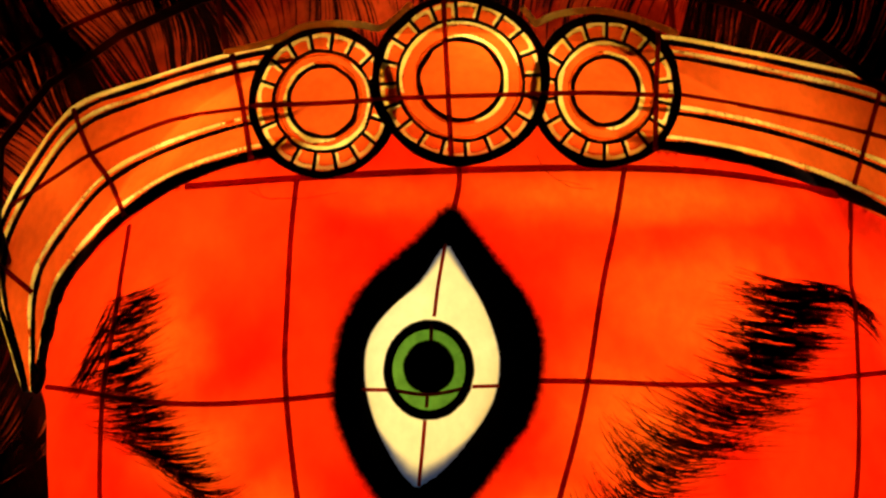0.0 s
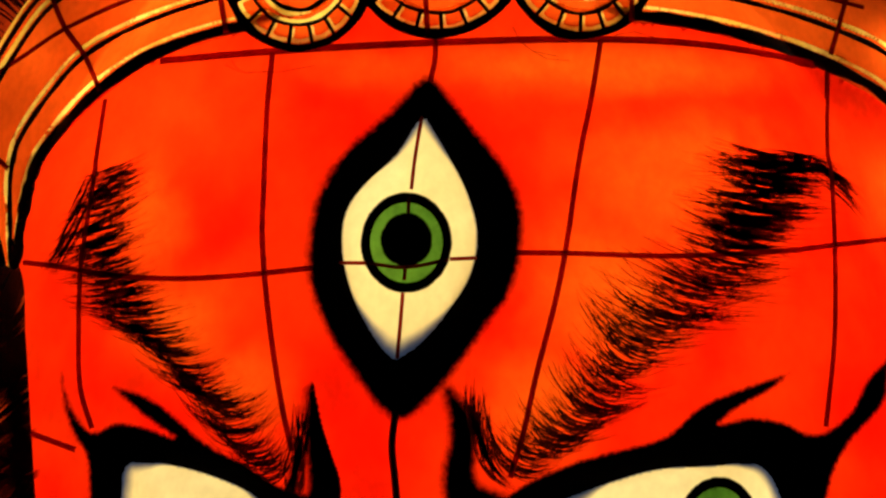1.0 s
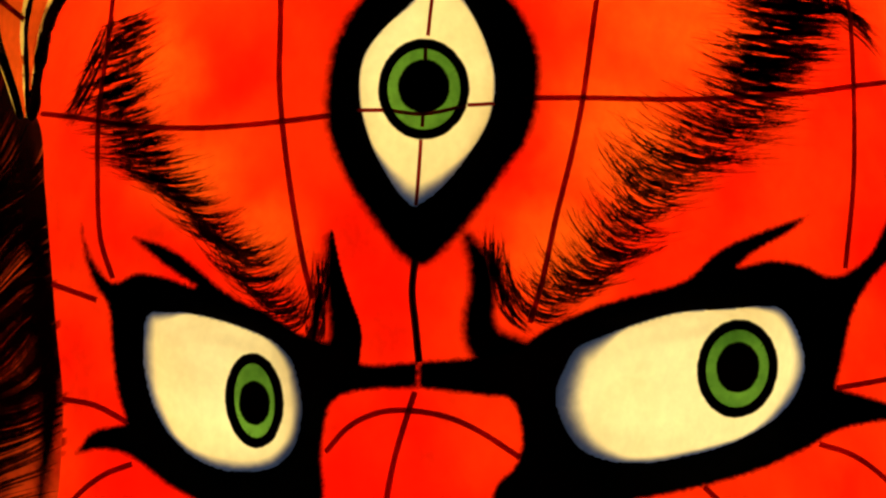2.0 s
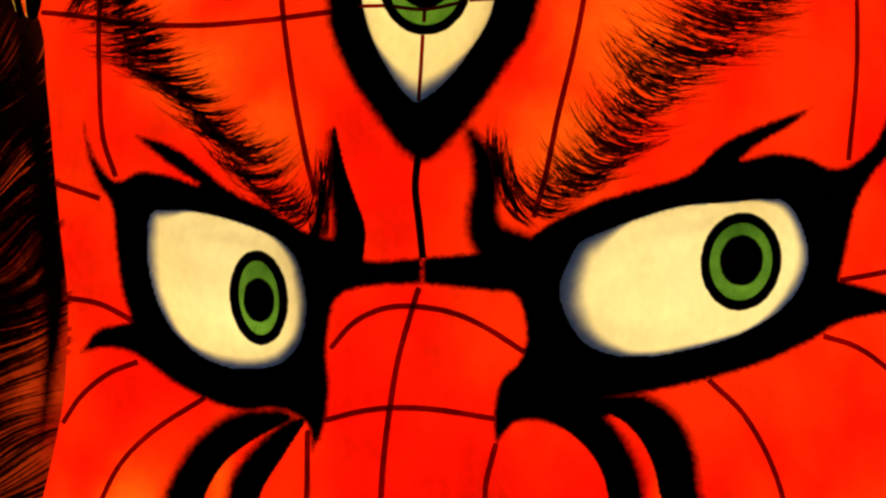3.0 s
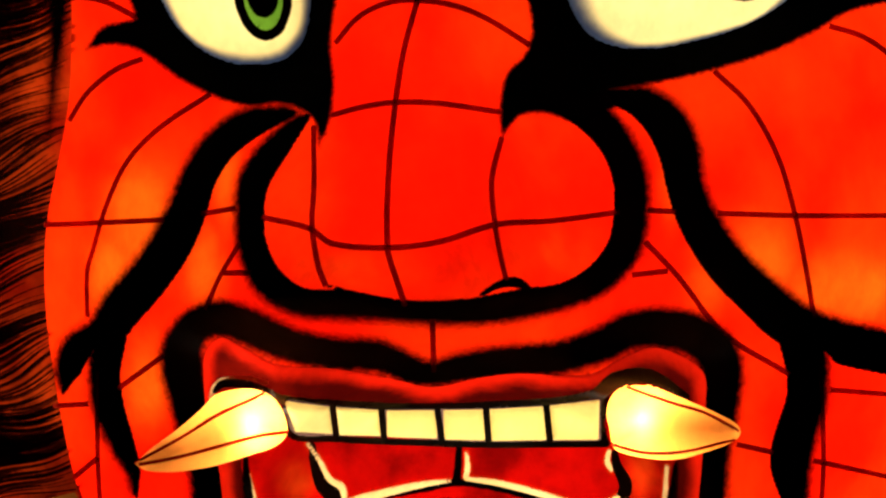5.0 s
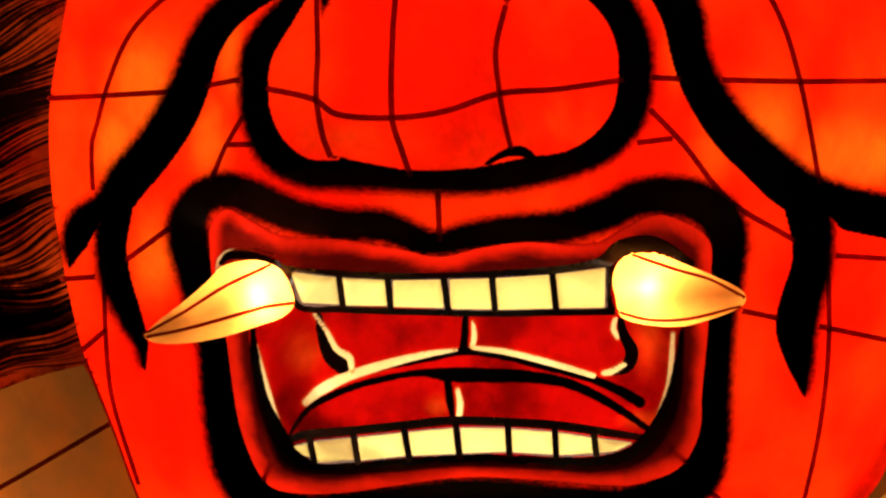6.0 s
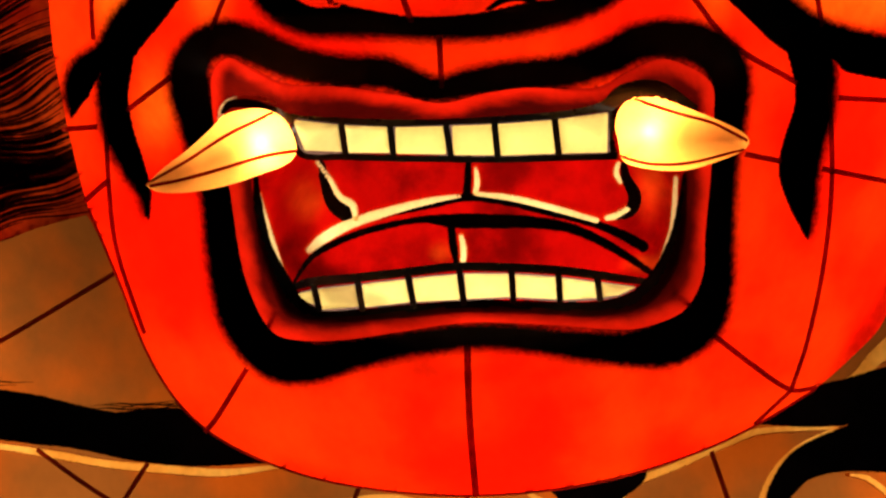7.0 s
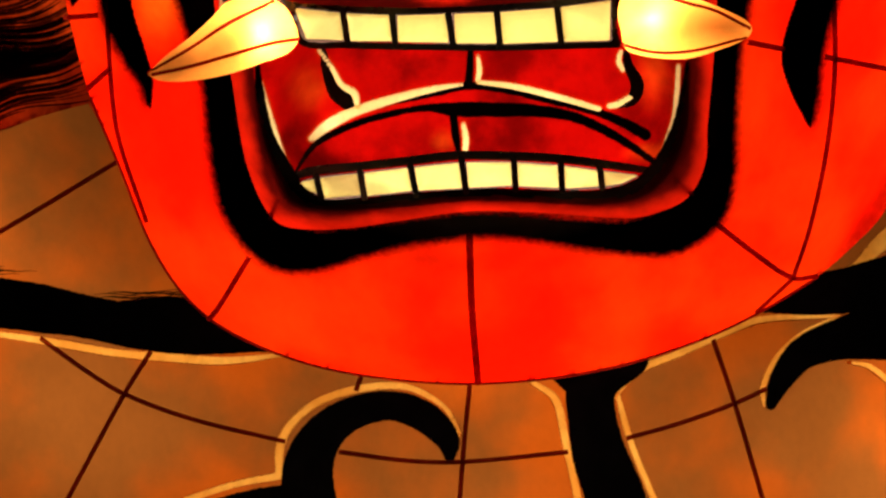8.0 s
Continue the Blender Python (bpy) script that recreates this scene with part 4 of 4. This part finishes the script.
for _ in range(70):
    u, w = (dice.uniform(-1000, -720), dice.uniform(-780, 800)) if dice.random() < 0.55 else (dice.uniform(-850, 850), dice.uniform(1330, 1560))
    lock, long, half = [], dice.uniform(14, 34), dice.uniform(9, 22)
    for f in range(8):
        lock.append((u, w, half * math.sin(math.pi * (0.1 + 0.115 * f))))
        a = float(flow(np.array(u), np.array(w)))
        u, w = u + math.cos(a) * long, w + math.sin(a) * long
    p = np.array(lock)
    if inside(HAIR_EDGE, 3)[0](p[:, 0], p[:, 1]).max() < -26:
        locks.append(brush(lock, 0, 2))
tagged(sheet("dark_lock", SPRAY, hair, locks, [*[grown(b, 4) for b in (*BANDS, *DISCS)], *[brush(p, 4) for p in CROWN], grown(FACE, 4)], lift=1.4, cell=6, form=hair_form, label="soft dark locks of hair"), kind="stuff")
# Shadow beside the face, painted on the hair as a soft black stroke.
sheet("painted_edge_shade", SPRAY, hair, [brush([(-750, 725, 30), (-735, 603, 30), (-714, 462, 32), (-698, 330, 34), (-684, 210, 34), (-689, 95, 26), (-703, -44, 14)])], lift=1, form=hair_form)
strands("hair_brushwork", HAIR_INK, hair, lines, 2.0, hair_form, "black brush strokes")

# ---- robe below the chin ----
robe = thing("robe_lantern", "brown and orange paper lantern robe with black scroll pattern", "lantern")
ROBE_EDGE = [(-1300, -700), (-560, -560), (-300, -900), (0, -1150), (500, -1100), (900, -700), (1300, -650), (1300, -2100), (900, -2330), (-900, -2330), (-1300, -2100)]
CHEST = [(-960, -540), (-960, -1480), (960, -1480), (960, -540)]
EDGES = [[(-992, -1092, 4), (-869, -1101, 5), (-747, -1122, 7), (-645, -1143, 7), (-542, -1155, 8), (-439, -1164, 7), (-324, -1154, 3)], [(-16, -1315, 3), (-40, -1266, 4), (-91, -1229, 5), (-142, -1218, 6), (-215, -1226, 7), (-278, -1248, 7), (-326, -1287, 8), (-347, -1328, 8), (-351, -1384, 7), (-429, -1397, 6), (-524, -1425, 6)], [(265, -1252, 4), (312, -1202, 6), (384, -1173, 6), (487, -1129, 6), (539, -1112, 6), (677, -1110, 3)], [(541, -1273, 3), (539, -1238, 5), (564, -1185, 6), (611, -1143, 6), (677, -1110, 3)]]
EDGES += [[(272, -1242, 4), (286, -1301, 6), (302, -1355, 6), (340, -1453, 6)], [(116, -1218, 4), (159, -1251, 7), (176, -1330, 7), (199, -1450, 7)], [(672, -1036, 3), (713, -1016, 10), (743, -985, 14), (794, -945, 20)], [(693, -1196, 2), (734, -1206, 5), (786, -1250, 6)]]
front = sheet("robe_front", ROBE, robe, [inside(ROBE_EDGE, 3)], [inside(CHEST, 1), grown(FACE, -14)], cell=14, form=robe_form, label="grey-brown paper with orange blotches")
sheet("scroll_stroke", BLACK, front, [brush([(-988, -1024, 45), (-886, -1039, 48), (-784, -1055, 48), (-693, -1074, 42), (-591, -1097, 44), (-489, -1111, 42), (-386, -1129, 22), (-323, -1146, 5)]), brush([(-641, -1075, 30), (-508, -1078, 36), (-355, -1125, 16)])], lift=2, form=robe_form)
sheet("scroll_stroke", BLACK, front, [brush([(-36, -1359, 10), (-40, -1323, 24), (-82, -1278, 31), (-143, -1256, 30), (-216, -1270, 33), (-269, -1310, 40), (-298, -1372, 48), (-295, -1448, 52), (-289, -1557, 60)]), brush([(-305, -1426, 30), (-399, -1445, 38), (-516, -1475, 36)])], lift=2, form=robe_form)
sheet("scroll_stroke", BLACK, front, [brush([(302, -1184, 30), (229, -1225, 46), (226, -1289, 46), (240, -1364, 52), (263, -1430, 56), (287, -1528, 60)]), brush([(157, -1202, 12), (219, -1225, 40)])], lift=2, form=robe_form)
sheet("scroll_stroke", BLACK, front, [brush([(553, -1272, 12), (573, -1225, 24), (611, -1178, 32), (672, -1154, 40), (754, -1143, 52), (878, -1146, 60)]), brush([(529, -1090, 10), (611, -1071, 36), (692, -1062, 45), (795, -1049, 60)])], lift=2, form=robe_form)
dry = random.Random(31)
strands("dry_brush", HAIRLINE, front, [[(u + f * 14, w - f * 14 * slope + 2 * math.sin(f), 1.6 * math.sin(math.pi * (0.1 + 0.1 * f))) for f in range(9)] for u, w, slope in [(dry.uniform(-990, -880), dry.uniform(-985, -968), 0.1) for _ in range(14)] + [(dry.uniform(-680, -520), dry.uniform(-1046, -1030), 0.0) for _ in range(22)]], 2.4, robe_form, "dry brush marks")
chest = sheet("robe_chest", ROBE, robe, [inside(CHEST, 1)], [grown(FACE, -14), inside([(-1227, -799), (-972, -761), (-818, -725), (-756, -704), (-664, -682), (-511, -650), (-300, -300), (-1400, -300)], 1), *[brush(p, -0.4) for p in EDGES]], cell=2.8, form=robe_form, label="grey-brown paper with orange blotches")
for pale in EDGES:
    sheet("scroll_edge", SCROLL, front, [brush(pale, 0.8)], lift=1.5, cell=2.6, form=robe_form, label="pale orange edge of the scroll")
for line in ([(-775, -1112), (-698, -1174), (-628, -1221), (-506, -1272), (-337, -1319)], [(-575, -1142), (-628, -1221), (-742, -1417), (-812, -1533)], [(4, -1219), (-9, -1326), (-22, -1455)], [(-239, -1341), (-115, -1361), (-12, -1366), (181, -1352)], [(-188, -1182), (-204, -1226)],
             [(288, -1329), (383, -1304), (487, -1268), (545, -1242)], [(448, -1146), (487, -1268), (540, -1459)], [(-900, -940), (-837, -913), (-616, -789)]):
    rib("robe_rib", line, front, 4.5, 0, robe_form, ROBE_WIRE)
back_shell("head_back", [(-740, 700), (-690, 0), (-640, -600), (-400, -1000), (0, -1180), (450, -1120), (830, -600), (900, 500), (930, 1200), (540, 1500), (50, 1550), (-490, 1480), (-850, 1180)], head,
           ((0.96, -40), (0.98, -200), (0.9, -420), (0.6, -560)), BACKING, "dark cloth back of the lantern")
back_shell("robe_back", ROBE_EDGE, robe, ((1.0, -330), (1.0, -520), (0.9, -700)), BACKING, "dark cloth back of the robe")
back_shell("hair_back", HAIR_EDGE, head, ((1.0, -300), (1.0, -560), (0.9, -700)), BACKING, "dark cloth back of the hair")
